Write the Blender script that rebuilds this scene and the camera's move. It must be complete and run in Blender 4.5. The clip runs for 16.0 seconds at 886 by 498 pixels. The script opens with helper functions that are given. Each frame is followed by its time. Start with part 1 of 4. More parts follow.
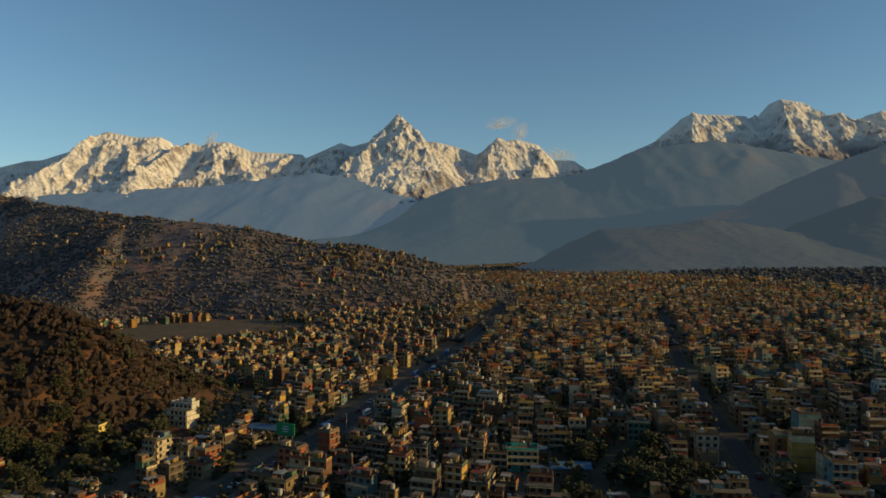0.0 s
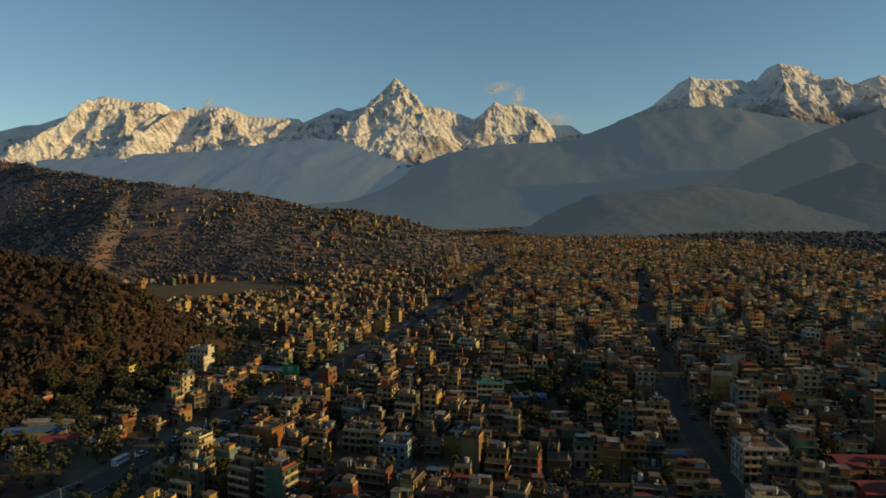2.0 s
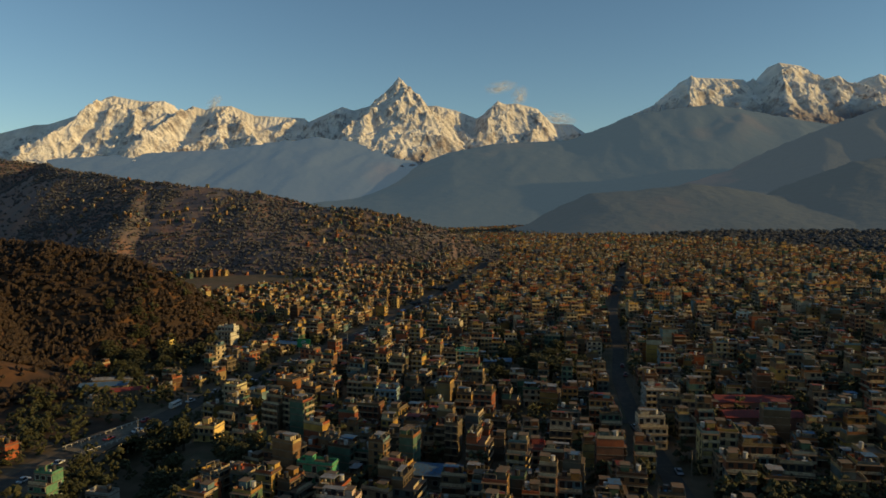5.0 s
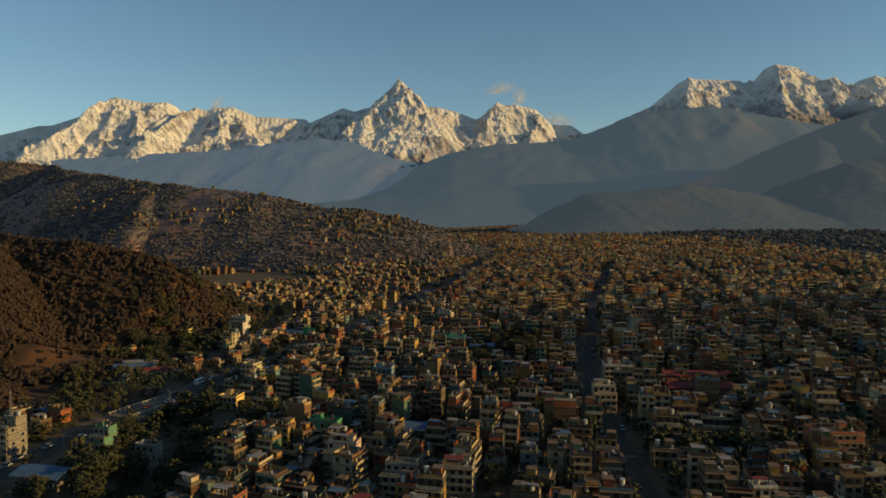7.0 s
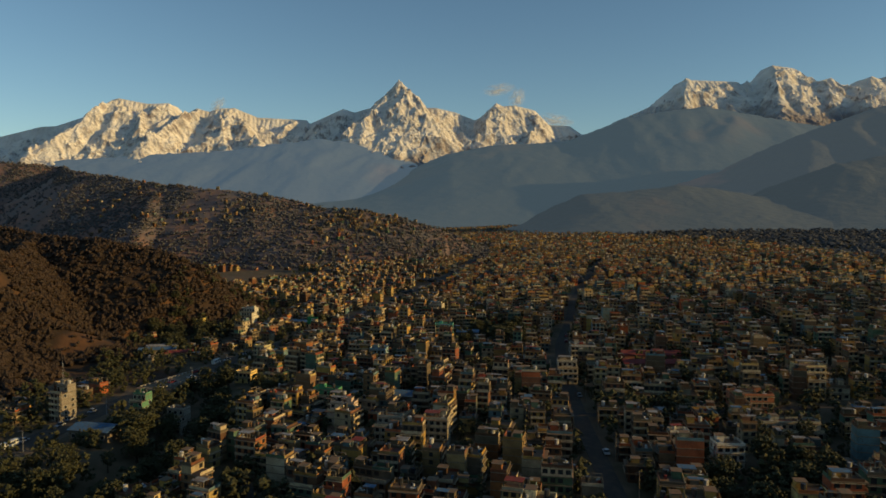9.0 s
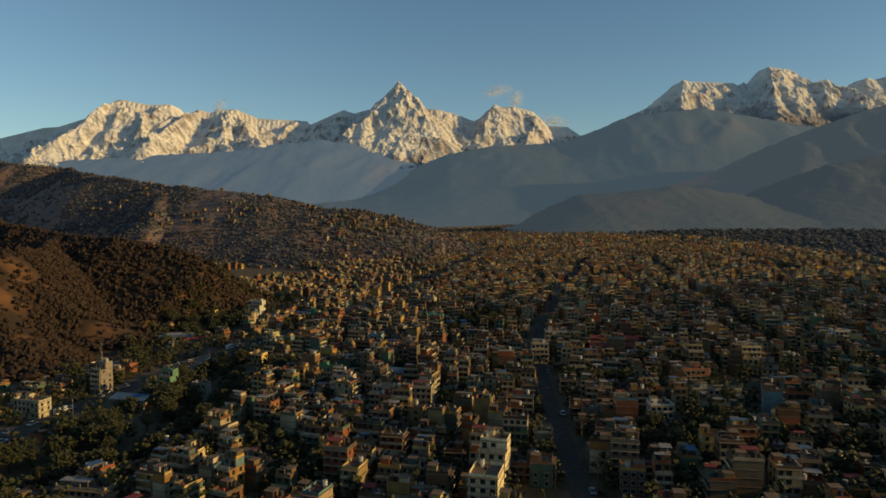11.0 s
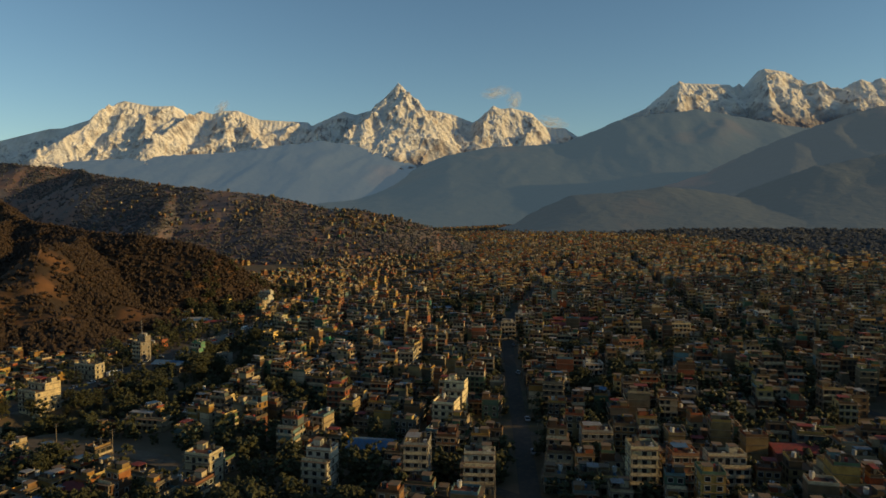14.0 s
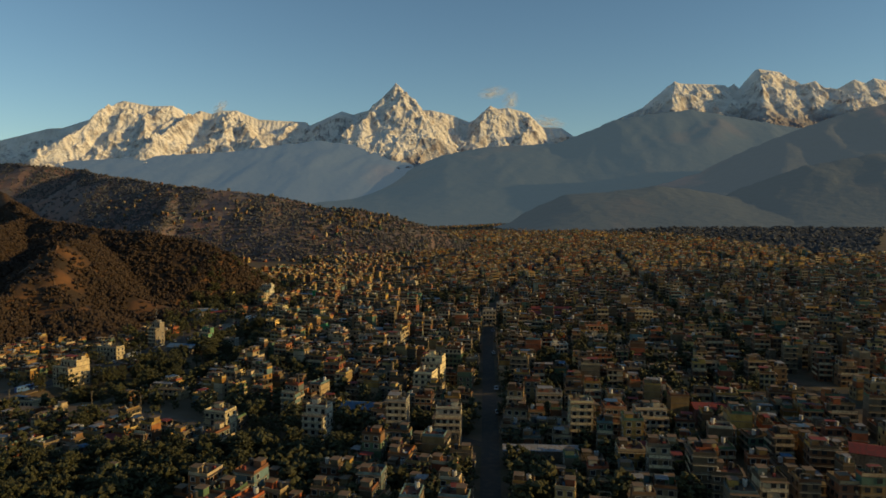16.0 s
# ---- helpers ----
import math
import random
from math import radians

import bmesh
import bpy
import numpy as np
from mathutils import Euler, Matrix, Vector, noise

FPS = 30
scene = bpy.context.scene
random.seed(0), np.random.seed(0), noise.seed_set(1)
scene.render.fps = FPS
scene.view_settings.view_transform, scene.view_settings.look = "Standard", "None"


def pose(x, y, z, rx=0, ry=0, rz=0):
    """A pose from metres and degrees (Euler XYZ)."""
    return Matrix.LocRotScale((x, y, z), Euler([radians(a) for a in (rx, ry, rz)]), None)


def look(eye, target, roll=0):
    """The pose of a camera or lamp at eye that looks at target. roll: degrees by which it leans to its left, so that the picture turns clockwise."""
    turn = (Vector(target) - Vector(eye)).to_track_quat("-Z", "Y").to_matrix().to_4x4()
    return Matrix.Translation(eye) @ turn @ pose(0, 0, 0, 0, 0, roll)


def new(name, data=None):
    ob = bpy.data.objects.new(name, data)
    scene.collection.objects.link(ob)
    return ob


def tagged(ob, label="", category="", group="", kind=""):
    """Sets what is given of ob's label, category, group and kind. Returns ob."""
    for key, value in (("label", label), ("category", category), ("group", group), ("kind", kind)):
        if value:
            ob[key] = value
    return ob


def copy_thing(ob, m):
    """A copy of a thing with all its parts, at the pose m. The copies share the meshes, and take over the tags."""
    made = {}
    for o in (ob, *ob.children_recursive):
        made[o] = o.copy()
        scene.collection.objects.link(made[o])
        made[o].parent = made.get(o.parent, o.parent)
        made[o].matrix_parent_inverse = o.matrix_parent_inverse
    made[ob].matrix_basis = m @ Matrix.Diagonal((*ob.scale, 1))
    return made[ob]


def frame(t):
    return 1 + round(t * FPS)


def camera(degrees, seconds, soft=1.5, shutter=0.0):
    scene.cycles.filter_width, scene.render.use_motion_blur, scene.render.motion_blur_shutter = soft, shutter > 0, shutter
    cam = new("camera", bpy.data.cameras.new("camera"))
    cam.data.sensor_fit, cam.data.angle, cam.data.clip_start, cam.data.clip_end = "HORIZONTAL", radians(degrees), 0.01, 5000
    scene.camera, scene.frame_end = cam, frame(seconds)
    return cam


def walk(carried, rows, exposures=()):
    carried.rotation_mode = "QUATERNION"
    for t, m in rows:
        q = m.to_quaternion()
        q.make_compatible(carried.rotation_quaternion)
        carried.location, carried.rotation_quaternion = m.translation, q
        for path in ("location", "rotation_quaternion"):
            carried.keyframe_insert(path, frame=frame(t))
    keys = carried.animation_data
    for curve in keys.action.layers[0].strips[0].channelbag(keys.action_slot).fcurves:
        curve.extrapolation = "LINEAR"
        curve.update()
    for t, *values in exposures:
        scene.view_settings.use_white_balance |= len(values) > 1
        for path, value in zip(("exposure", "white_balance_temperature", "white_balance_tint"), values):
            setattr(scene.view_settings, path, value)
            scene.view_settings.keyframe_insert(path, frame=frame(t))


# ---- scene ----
# camera and its flight
cam = camera(66.2, 16.0, soft=1.65)
FLIGHT = [  # seconds, x, y, z, heading to the right of +y, tilt
    (0, -2.77, 11.23, 81.29, 2.363, -0.099),
    (0.5, -1.50, 0.23, 81.41, 2.441, -0.742),
    (1, 0.19, -10.05, 81.35, 2.426, -1.503),
    (1.5, 1.56, -20.51, 81.46, 2.468, -2.307),
    (2, 2.75, -30.25, 81.78, 2.502, -3.080),
    (2.5, 4.22, -40.88, 81.91, 2.516, -3.162),
    (3, 5.56, -51.49, 82.10, 2.475, -3.209),
    (3.5, 6.50, -61.79, 82.01, 2.356, -3.230),
    (4, 7.59, -72.36, 82.06, 2.189, -3.239),
    (6.5, 11.91, -125.56, 83.54, 2.092, -3.276),
    (7, 13.13, -136.01, 83.55, 2.077, -3.251),
    (7.5, 14.37, -146.67, 83.44, 2.088, -3.205),
    (8, 15.55, -157.37, 83.62, 2.081, -3.224),
    (8.5, 16.89, -168.09, 83.65, 2.050, -3.231),
    (9, 18.08, -179.09, 83.75, 2.040, -3.259),
    (11.5, 23.88, -233.10, 84.46, 2.032, -3.254),
    (12, 25.12, -243.81, 84.36, 2.005, -3.286),
    (12.5, 26.54, -254.74, 84.26, 1.969, -3.284),
    (13, 27.82, -265.64, 84.29, 1.969, -3.243),
    (13.5, 29.07, -276.38, 84.44, 1.972, -3.265),
    (14, 30.63, -286.97, 84.20, 1.974, -3.247),
    (14.5, 31.93, -297.58, 84.19, 2.035, -3.265),
    (15, 33.53, -307.84, 84.22, 2.088, -3.293),
    (15.5, 35.16, -318.29, 83.95, 2.100, -3.297),
    (16, 36.87, -327.76, 83.84, 2.117, -3.321),
]


def flight_pose(x, y, z, heading, tilt):
    h, p = radians(heading), radians(tilt)
    way = Vector((math.sin(h) * math.cos(p), math.cos(h) * math.cos(p), math.sin(p)))
    return look((x, y, z), Vector((x, y, z)) + way * 100)


walk(cam, [(t, flight_pose(x, y, z, h, p)) for t, x, y, z, h, p in FLIGHT], [(0, 0.0, 6150, 0), (1, 0.0, 6250, 0), (2.5, 0.0, 6500, 0), (16, 0.0, 6500, 0)])

# world, sun and exposure
SUN_AZIMUTH, SUN_ELEVATION = 103.0, 12.0  # degrees clockwise from +y, above the horizon
world = bpy.data.worlds.new("sky")
scene.world = world
world.use_nodes = True
wn = world.node_tree.nodes
sky = wn.new("ShaderNodeTexSky")
sky.sky_type, sky.sun_disc = "NISHITA", False
sky.sun_elevation, sky.sun_rotation = radians(SUN_ELEVATION), radians(SUN_AZIMUTH)
sky.air_density, sky.dust_density, sky.ozone_density, sky.altitude = 1.0, 0.25, 2.1, 900
wn["Background"].inputs["Strength"].default_value = 0.108
world.node_tree.links.new(sky.outputs[0], wn["Background"].inputs["Color"])
sun = new("sun", bpy.data.lights.new("sun", "SUN"))
sun.data.energy, sun.data.angle, sun.data.color = 4.6, radians(0.5), (1.0, 0.66, 0.27)
az, el = radians(SUN_AZIMUTH), radians(SUN_ELEVATION)
sun.matrix_world = look(Vector((math.sin(az) * math.cos(el), math.cos(az) * math.cos(el), math.sin(el))) * 100, (0, 0, 0))
scene.view_settings.exposure = 0.0

rng = random.Random(7)


# ---- materials ----
def material(name, rough=0.8, metal=0.0, spec=0.3):
    m = bpy.data.materials.new(name)
    m.use_nodes = True
    b = m.node_tree.nodes["Principled BSDF"]
    b.inputs["Roughness"].default_value = rough
    b.inputs["Metallic"].default_value = metal
    b.inputs["Specular IOR Level"].default_value = spec
    return m, m.node_tree.nodes, m.node_tree.links, b


def mix_rgb(nodes, links, fac, a, b, kind="MIX"):
    n = nodes.new("ShaderNodeMix")
    n.data_type, n.blend_type = "RGBA", kind
    for socket, value in ((n.inputs[0], fac), (n.inputs[6], a), (n.inputs[7], b)):
        if isinstance(value, (int, float)):
            socket.default_value = value
        elif isinstance(value, tuple):
            socket.default_value = (*value, 1)
        else:
            links.new(value, socket)
    return n.outputs[2]


def noise_fac(nodes, links, scale, detail=5, lo=0.35, hi=0.65, kind="Object"):
    tc = nodes.new("ShaderNodeTexCoord")
    n = nodes.new("ShaderNodeTexNoise")
    n.inputs["Scale"].default_value, n.inputs["Detail"].default_value = scale, detail
    links.new(tc.outputs[kind], n.inputs["Vector"])
    r = nodes.new("ShaderNodeMapRange")
    r.inputs[1].default_value, r.inputs[2].default_value = lo, hi
    links.new(n.outputs["Fac"], r.inputs[0])
    return r.outputs[0]


def bump(nodes, links, shader, fac, strength, distance):
    b = nodes.new("ShaderNodeBump")
    b.inputs["Strength"].default_value, b.inputs["Distance"].default_value = strength, distance
    links.new(fac, b.inputs["Height"])
    links.new(b.outputs[0], shader.inputs["Normal"])


def mottled(name, a, b, scale, c=None, scale2=None, rough=0.85, depth=0.0, metal=0.0, spec=0.3):
    """Two colours in large patches, a third in small ones, with fine relief."""
    m, n, l, sh = material(name, rough, metal, spec)
    col = mix_rgb(n, l, noise_fac(n, l, scale), a, b)
    if c:
        col = mix_rgb(n, l, noise_fac(n, l, scale2 or scale * 8, 6, 0.45, 0.7), col, c)
    l.new(col, sh.inputs["Base Color"])
    if depth:
        bump(n, l, sh, noise_fac(n, l, (scale2 or scale * 8) * 2), 0.6, depth)
    return m


PAINTS = [(0.30, 0.22, 0.11), (0.46, 0.40, 0.29), (0.14, 0.12, 0.09), (0.20, 0.085, 0.045), (0.44, 0.31, 0.10), (0.17, 0.16, 0.14), (0.52, 0.46, 0.36),
          (0.12, 0.065, 0.038), (0.26, 0.16, 0.09), (0.13, 0.11, 0.085), (0.34, 0.27, 0.15), (0.12, 0.17, 0.20), (0.22, 0.11, 0.07), (0.18, 0.155, 0.115),
          (0.36, 0.22, 0.07), (0.10, 0.19, 0.13), (0.24, 0.21, 0.165), (0.15, 0.085, 0.05), (0.11, 0.095, 0.075), (0.20, 0.15, 0.09), (0.60, 0.55, 0.45), (0.16, 0.12, 0.08),
          (0.42, 0.13, 0.06), (0.10, 0.20, 0.17), (0.56, 0.38, 0.11), (0.30, 0.095, 0.05), (0.15, 0.27, 0.36), (0.55, 0.46, 0.22), (0.34, 0.15, 0.06)]


def paint_ramp(nodes, colours):
    ramp = nodes.new("ShaderNodeValToRGB")
    ramp.color_ramp.interpolation = "CONSTANT"
    e = ramp.color_ramp.elements
    for i, c in enumerate(colours):
        p = i / len(colours)
        q = e[i] if i < 2 else e.new(p)
        q.position, q.color = p, (*c, 1)
    return ramp


def wall_material(name, per_island, colours=PAINTS, dim=1.0):
    m, n, l, sh = material(name, 0.85)
    if per_island:
        who = n.new("ShaderNodeNewGeometry").outputs["Random Per Island"]
    else:
        who = n.new("ShaderNodeObjectInfo").outputs["Random"]
    ramp = paint_ramp(n, [(c[0] * dim * 1.12, c[1] * dim * 0.97, c[2] * dim * 0.74) for c in colours])
    l.new(who, ramp.inputs[0])
    streaks = noise_fac(n, l, 0.35, 6, 0.4, 0.75)
    col = mix_rgb(n, l, streaks, ramp.outputs[0], (0.55, 0.5, 0.44), "MULTIPLY")
    col = mix_rgb(n, l, noise_fac(n, l, 2.5, 6, 0.55, 0.8), col, (0.07, 0.055, 0.04))
    l.new(col, sh.inputs["Base Color"])
    bump(n, l, sh, noise_fac(n, l, 6.0), 0.3, 0.03)
    return m


def plain_wall(name, c):
    return mottled(name, (c[0] * 0.92, c[1] * 0.88, c[2] * 0.76), (c[0] * 0.72, c[1] * 0.68, c[2] * 0.58), 0.3, tuple(v * 0.4 for v in c), 1.7, 0.85, 0.02)


WALL = wall_material("painted_plaster", False, dim=0.74)
WALL_FAR = wall_material("weathered_plaster", True, dim=0.74)
RAIL_PAINT = mottled("railing_paint", (0.52, 0.42, 0.25), (0.38, 0.29, 0.17), 0.15, (0.16, 0.12, 0.08), 1.8, 0.8, 0.01)
DECK_RED = mottled("red_roof_tiles", (0.17, 0.060, 0.034), (0.12, 0.050, 0.032), 0.3, (0.08, 0.045, 0.03), 1.6, 0.85, 0.02)
CONCRETE = mottled("concrete", (0.23, 0.18, 0.12), (0.15, 0.12, 0.082), 0.4, (0.075, 0.058, 0.042), 2.0, 0.9, 0.02)
ROOF_DECK = mottled("roof_deck", (0.165, 0.118, 0.074), (0.115, 0.085, 0.055), 0.25, (0.21, 0.105, 0.055), 0.9, 0.9, 0.02)
BRICK = mottled("red_brick", (0.30, 0.13, 0.08), (0.22, 0.10, 0.065), 0.5, (0.14, 0.08, 0.06), 4.0, 0.9, 0.02)
GLASS = mottled("dark_glass", (0.015, 0.018, 0.022), (0.03, 0.03, 0.03), 0.5, rough=0.25, spec=0.5)
FRAME_W = mottled("window_frame_paint", (0.45, 0.42, 0.36), (0.3, 0.26, 0.2), 0.7, rough=0.6)
TANK = mottled("black_plastic", (0.02, 0.02, 0.022), (0.035, 0.035, 0.035), 1.0, rough=0.45)
TIN_BLUE = mottled("blue_tin", (0.05, 0.12, 0.22), (0.08, 0.16, 0.25), 0.3, (0.10, 0.09, 0.08), 1.5, 0.8, 0.0, 0.0, 0.15)
WHITE_TIN = mottled("white_enamel", (0.50, 0.47, 0.42), (0.36, 0.33, 0.28), 0.6, (0.34, 0.30, 0.25), 2.5, 0.45)
TIN_RED = mottled("red_tin", (0.26, 0.045, 0.035), (0.18, 0.04, 0.035), 0.3, (0.10, 0.05, 0.04), 1.5, 0.8, 0.0, 0.0, 0.15)
TIN_GREY = mottled("grey_tin", (0.28, 0.29, 0.30), (0.20, 0.20, 0.20), 0.3, (0.18, 0.12, 0.08), 1.5, 0.8, 0.0, 0.0, 0.15)
ASPHALT = mottled("asphalt", (0.066, 0.058, 0.050), (0.080, 0.068, 0.056), 0.08, (0.11, 0.088, 0.064), 0.5, 0.95, 0.01, 0.0, 0.1)
DIRT_ROAD = mottled("packed_earth", (0.14, 0.10, 0.062), (0.10, 0.072, 0.046), 0.1, (0.17, 0.125, 0.08), 0.6, 0.95, 0.03)
GROUND = mottled("town_soil", (0.118, 0.080, 0.046), (0.075, 0.062, 0.030), 0.02, (0.155, 0.105, 0.062), 0.12, 0.95, 0.15)
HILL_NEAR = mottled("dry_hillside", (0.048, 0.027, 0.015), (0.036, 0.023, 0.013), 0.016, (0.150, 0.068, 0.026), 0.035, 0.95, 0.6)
# Paler and greyer than the near hill, with distance haze mixed into the colour.
HILL_MID = mottled("hazed_terraced_hillside", (0.15, 0.115, 0.102), (0.24, 0.130, 0.092), 0.008, (0.13, 0.115, 0.108), 0.03, 0.95, 1.5)
HILL_PATH = mottled("trodden_earth", (0.13, 0.068, 0.034), (0.10, 0.055, 0.03), 0.1, (0.08, 0.045, 0.025), 0.6, 0.95)


def leaf_material(name, a, b, c):
    m, n, l, sh = material(name, 0.8)
    ramp = paint_ramp(n, [a, b, c, tuple((u + v) / 2 for u, v in zip(a, b))])
    ramp.color_ramp.interpolation = "LINEAR"
    l.new(n.new("ShaderNodeNewGeometry").outputs["Random Per Island"], ramp.inputs[0])
    col = mix_rgb(n, l, noise_fac(n, l, 1.5), ramp.outputs[0], tuple(v * 0.5 for v in a))
    l.new(col, sh.inputs["Base Color"])
    bump(n, l, sh, noise_fac(n, l, 3.0), 0.8, 0.2)
    return m


LEAF = leaf_material("leaves", (0.055, 0.058, 0.020), (0.078, 0.064, 0.020), (0.042, 0.046, 0.018))
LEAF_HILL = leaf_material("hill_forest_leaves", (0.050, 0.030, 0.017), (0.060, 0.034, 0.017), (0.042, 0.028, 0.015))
# Greyed and lightened: haze over the far woods is put into these colours.
LEAF_MID = leaf_material("haze_grey_forest_leaves", (0.112, 0.103, 0.098), (0.120, 0.107, 0.098), (0.102, 0.099, 0.097))
LEAF_VALLEY = leaf_material("haze_grey_valley_leaves", (0.075, 0.076, 0.076), (0.085, 0.080, 0.076), (0.064, 0.068, 0.070))
BARK = mottled("bark", (0.06, 0.045, 0.03), (0.04, 0.03, 0.02), 1.0, rough=0.95)


def range_material(name, low, high, patch, scale, haze_glow=None):
    """Wooded slopes of a distant range, with bare patches. The emission stands in for haze."""
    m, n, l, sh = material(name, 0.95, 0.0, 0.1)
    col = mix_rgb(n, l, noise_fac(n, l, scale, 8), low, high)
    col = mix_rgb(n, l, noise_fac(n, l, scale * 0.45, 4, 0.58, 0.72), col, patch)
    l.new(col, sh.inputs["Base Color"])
    if haze_glow:
        sh.inputs["Emission Color"].default_value, sh.inputs["Emission Strength"].default_value = (*haze_glow, 1), 1.0
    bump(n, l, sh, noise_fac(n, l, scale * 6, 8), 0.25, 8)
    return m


# Bluish base tints and emission paint the haze onto these ranges.
RANGE_FAR = range_material("haze_tinted_foothills", (0.06, 0.075, 0.09), (0.07, 0.082, 0.095), (0.10, 0.085, 0.08), 0.003, (0.066, 0.092, 0.124))
RANGE_MID = range_material("haze_tinted_wooded_range", (0.045, 0.055, 0.065), (0.052, 0.06, 0.068), (0.085, 0.062, 0.055), 0.003, (0.050, 0.068, 0.083))
RANGE_RED = range_material("haze_tinted_red_range", (0.060, 0.064, 0.068), (0.07, 0.07, 0.07), (0.32, 0.13, 0.085), 0.004, (0.046, 0.056, 0.066))
RANGE_NEAR = range_material("haze_tinted_dark_range", (0.050, 0.056, 0.06), (0.056, 0.06, 0.062), (0.085, 0.064, 0.056), 0.005, (0.036, 0.044, 0.051))


def snow_material(name, line, fade):
    """Snow and ice above the snow line, bare rock and grey-blue slopes below it and on the steepest faces."""
    m, n, l, sh = material(name, 0.75, 0.0, 0.2)
    geo = n.new("ShaderNodeNewGeometry")
    sep, sepn = n.new("ShaderNodeSeparateXYZ"), n.new("ShaderNodeSeparateXYZ")
    l.new(geo.outputs["Position"], sep.inputs[0])
    l.new(geo.outputs["True Normal"], sepn.inputs[0])
    rag = n.new("ShaderNodeMath")
    rag.operation = "MULTIPLY_ADD"
    l.new(noise_fac(n, l, 0.012, 8, 0.25, 0.75), rag.inputs[0])
    rag.inputs[1].default_value = 130.0
    l.new(sep.outputs[2], rag.inputs[2])
    h = n.new("ShaderNodeMapRange")
    h.inputs[1].default_value, h.inputs[2].default_value = line + 20, line + 20 + fade
    l.new(rag.outputs[0], h.inputs[0])
    rock = mix_rgb(n, l, noise_fac(n, l, 0.02, 8), (0.17, 0.17, 0.19), (0.24, 0.19, 0.17))
    snow = mix_rgb(n, l, noise_fac(n, l, 0.01, 8), (0.76, 0.71, 0.64), (0.60, 0.55, 0.49))
    steep = n.new("ShaderNodeMapRange")
    steep.inputs[1].default_value, steep.inputs[2].default_value = 0.30, 0.56
    l.new(sepn.outputs[2], steep.inputs[0])
    both = n.new("ShaderNodeMath")
    both.operation = "MULTIPLY"
    l.new(h.outputs[0], both.inputs[0])
    l.new(steep.outputs[0], both.inputs[1])
    l.new(mix_rgb(n, l, both.outputs[0], rock, snow), sh.inputs["Base Color"])
    bump(n, l, sh, noise_fac(n, l, 0.03, 10, 0.2, 0.8), 0.5, 12)
    return m


# ---- mesh helpers ----
class Build:
    """Gathers boxes and other closed shapes into one mesh."""

    def __init__(self):
        self.v, self.f, self.m = [], [], []

    def add(self, verts, faces, mat=0):
        o = len(self.v)
        self.v.extend(verts)
        self.f.extend([tuple(i + o for i in q) for q in faces])
        self.m.extend([mat] * len(faces))

    def box(self, x0, x1, y0, y1, z0, z1, mat=0, top=None, t=None):
        vs = [(x, y, z) for z in (z0, z1) for x, y in ((x0, y0), (x1, y0), (x1, y1), (x0, y1))]
        if t is not None:
            vs = [t(p) for p in vs]
        self.add(vs, [(0, 1, 5, 4), (1, 2, 6, 5), (2, 3, 7, 6), (3, 0, 4, 7)], mat)
        o = len(self.v) - 8
        self.f.append((o + 4, o + 5, o + 6, o + 7))
        self.m.append(mat if top is None else top)
        self.f.append((o + 3, o + 2, o + 1, o))
        self.m.append(mat)

    def tube(self, x, y, z0, z1, r0, r1=None, n=8, mat=0, t=None):
        r1 = r0 if r1 is None else r1
        vs = [(x + r * math.cos(a), y + r * math.sin(a), z) for z, r in ((z0, r0), (z1, r1)) for a in [2 * math.pi * i / n for i in range(n)]]
        if t is not None:
            vs = [t(p) for p in vs]
        self.add(vs, [(i, (i + 1) % n, n + (i + 1) % n, n + i) for i in range(n)] + [tuple(range(n, 2 * n)), tuple(reversed(range(n)))], mat)

    def mesh(self, name, mats):
        me = bpy.data.meshes.new(name)
        me.from_pydata(self.v, [], self.f)
        for m in mats:
            me.materials.append(m)
        if len(mats) > 1:
            me.polygons.foreach_set("material_index", self.m)
        me.update()
        return me


def part(name, mesh, parent, label="", m=None):
    ob = new(name, mesh)
    ob.parent = parent
    if m is not None:
        ob.matrix_basis = m
    if label:
        tagged(ob, label)
    return ob


def height_sheet(name, xs, ys, zfun, mat, smooth=True):
    X, Y = np.meshgrid(np.asarray(xs, float), np.asarray(ys, float))
    Z = zfun(X, Y)
    nx, ny = len(xs), len(ys)
    idx = np.arange(nx * ny).reshape(ny, nx)
    faces = np.stack([idx[:-1, :-1], idx[:-1, 1:], idx[1:, 1:], idx[1:, :-1]], -1).reshape(-1, 4)
    me = bpy.data.meshes.new(name)
    me.from_pydata(np.stack([X, Y, Z], -1).reshape(-1, 3).tolist(), [], faces.tolist())
    me.materials.append(mat)
    me.polygons.foreach_set("use_smooth", [smooth] * len(me.polygons))
    return new(name, me)


def value_noise(x, y, seed=0):
    x, y = np.asarray(x, float), np.asarray(y, float)
    xi, yi = np.floor(x), np.floor(y)
    fx, fy = x - xi, y - yi
    fx, fy = fx * fx * (3 - 2 * fx), fy * fy * (3 - 2 * fy)

    def h(a, b):
        s = np.sin(a * 127.1 + b * 311.7 + seed * 74.7) * 43758.5453
        return s - np.floor(s)

    return (h(xi, yi) * (1 - fx) + h(xi + 1, yi) * fx) * (1 - fy) + (h(xi, yi + 1) * (1 - fx) + h(xi + 1, yi + 1) * fx) * fy


def fbm(x, y, octaves=5, seed=0, ridged=False):
    out, a, total = 0.0, 1.0, 0.0
    for o in range(octaves):
        v = value_noise(x * 2**o + o * 17.3, y * 2**o - o * 9.1, seed + o)
        out = out + a * (1 - np.abs(2 * v - 1) if ridged else v)
        total += a
        a *= 0.5
    return out / total


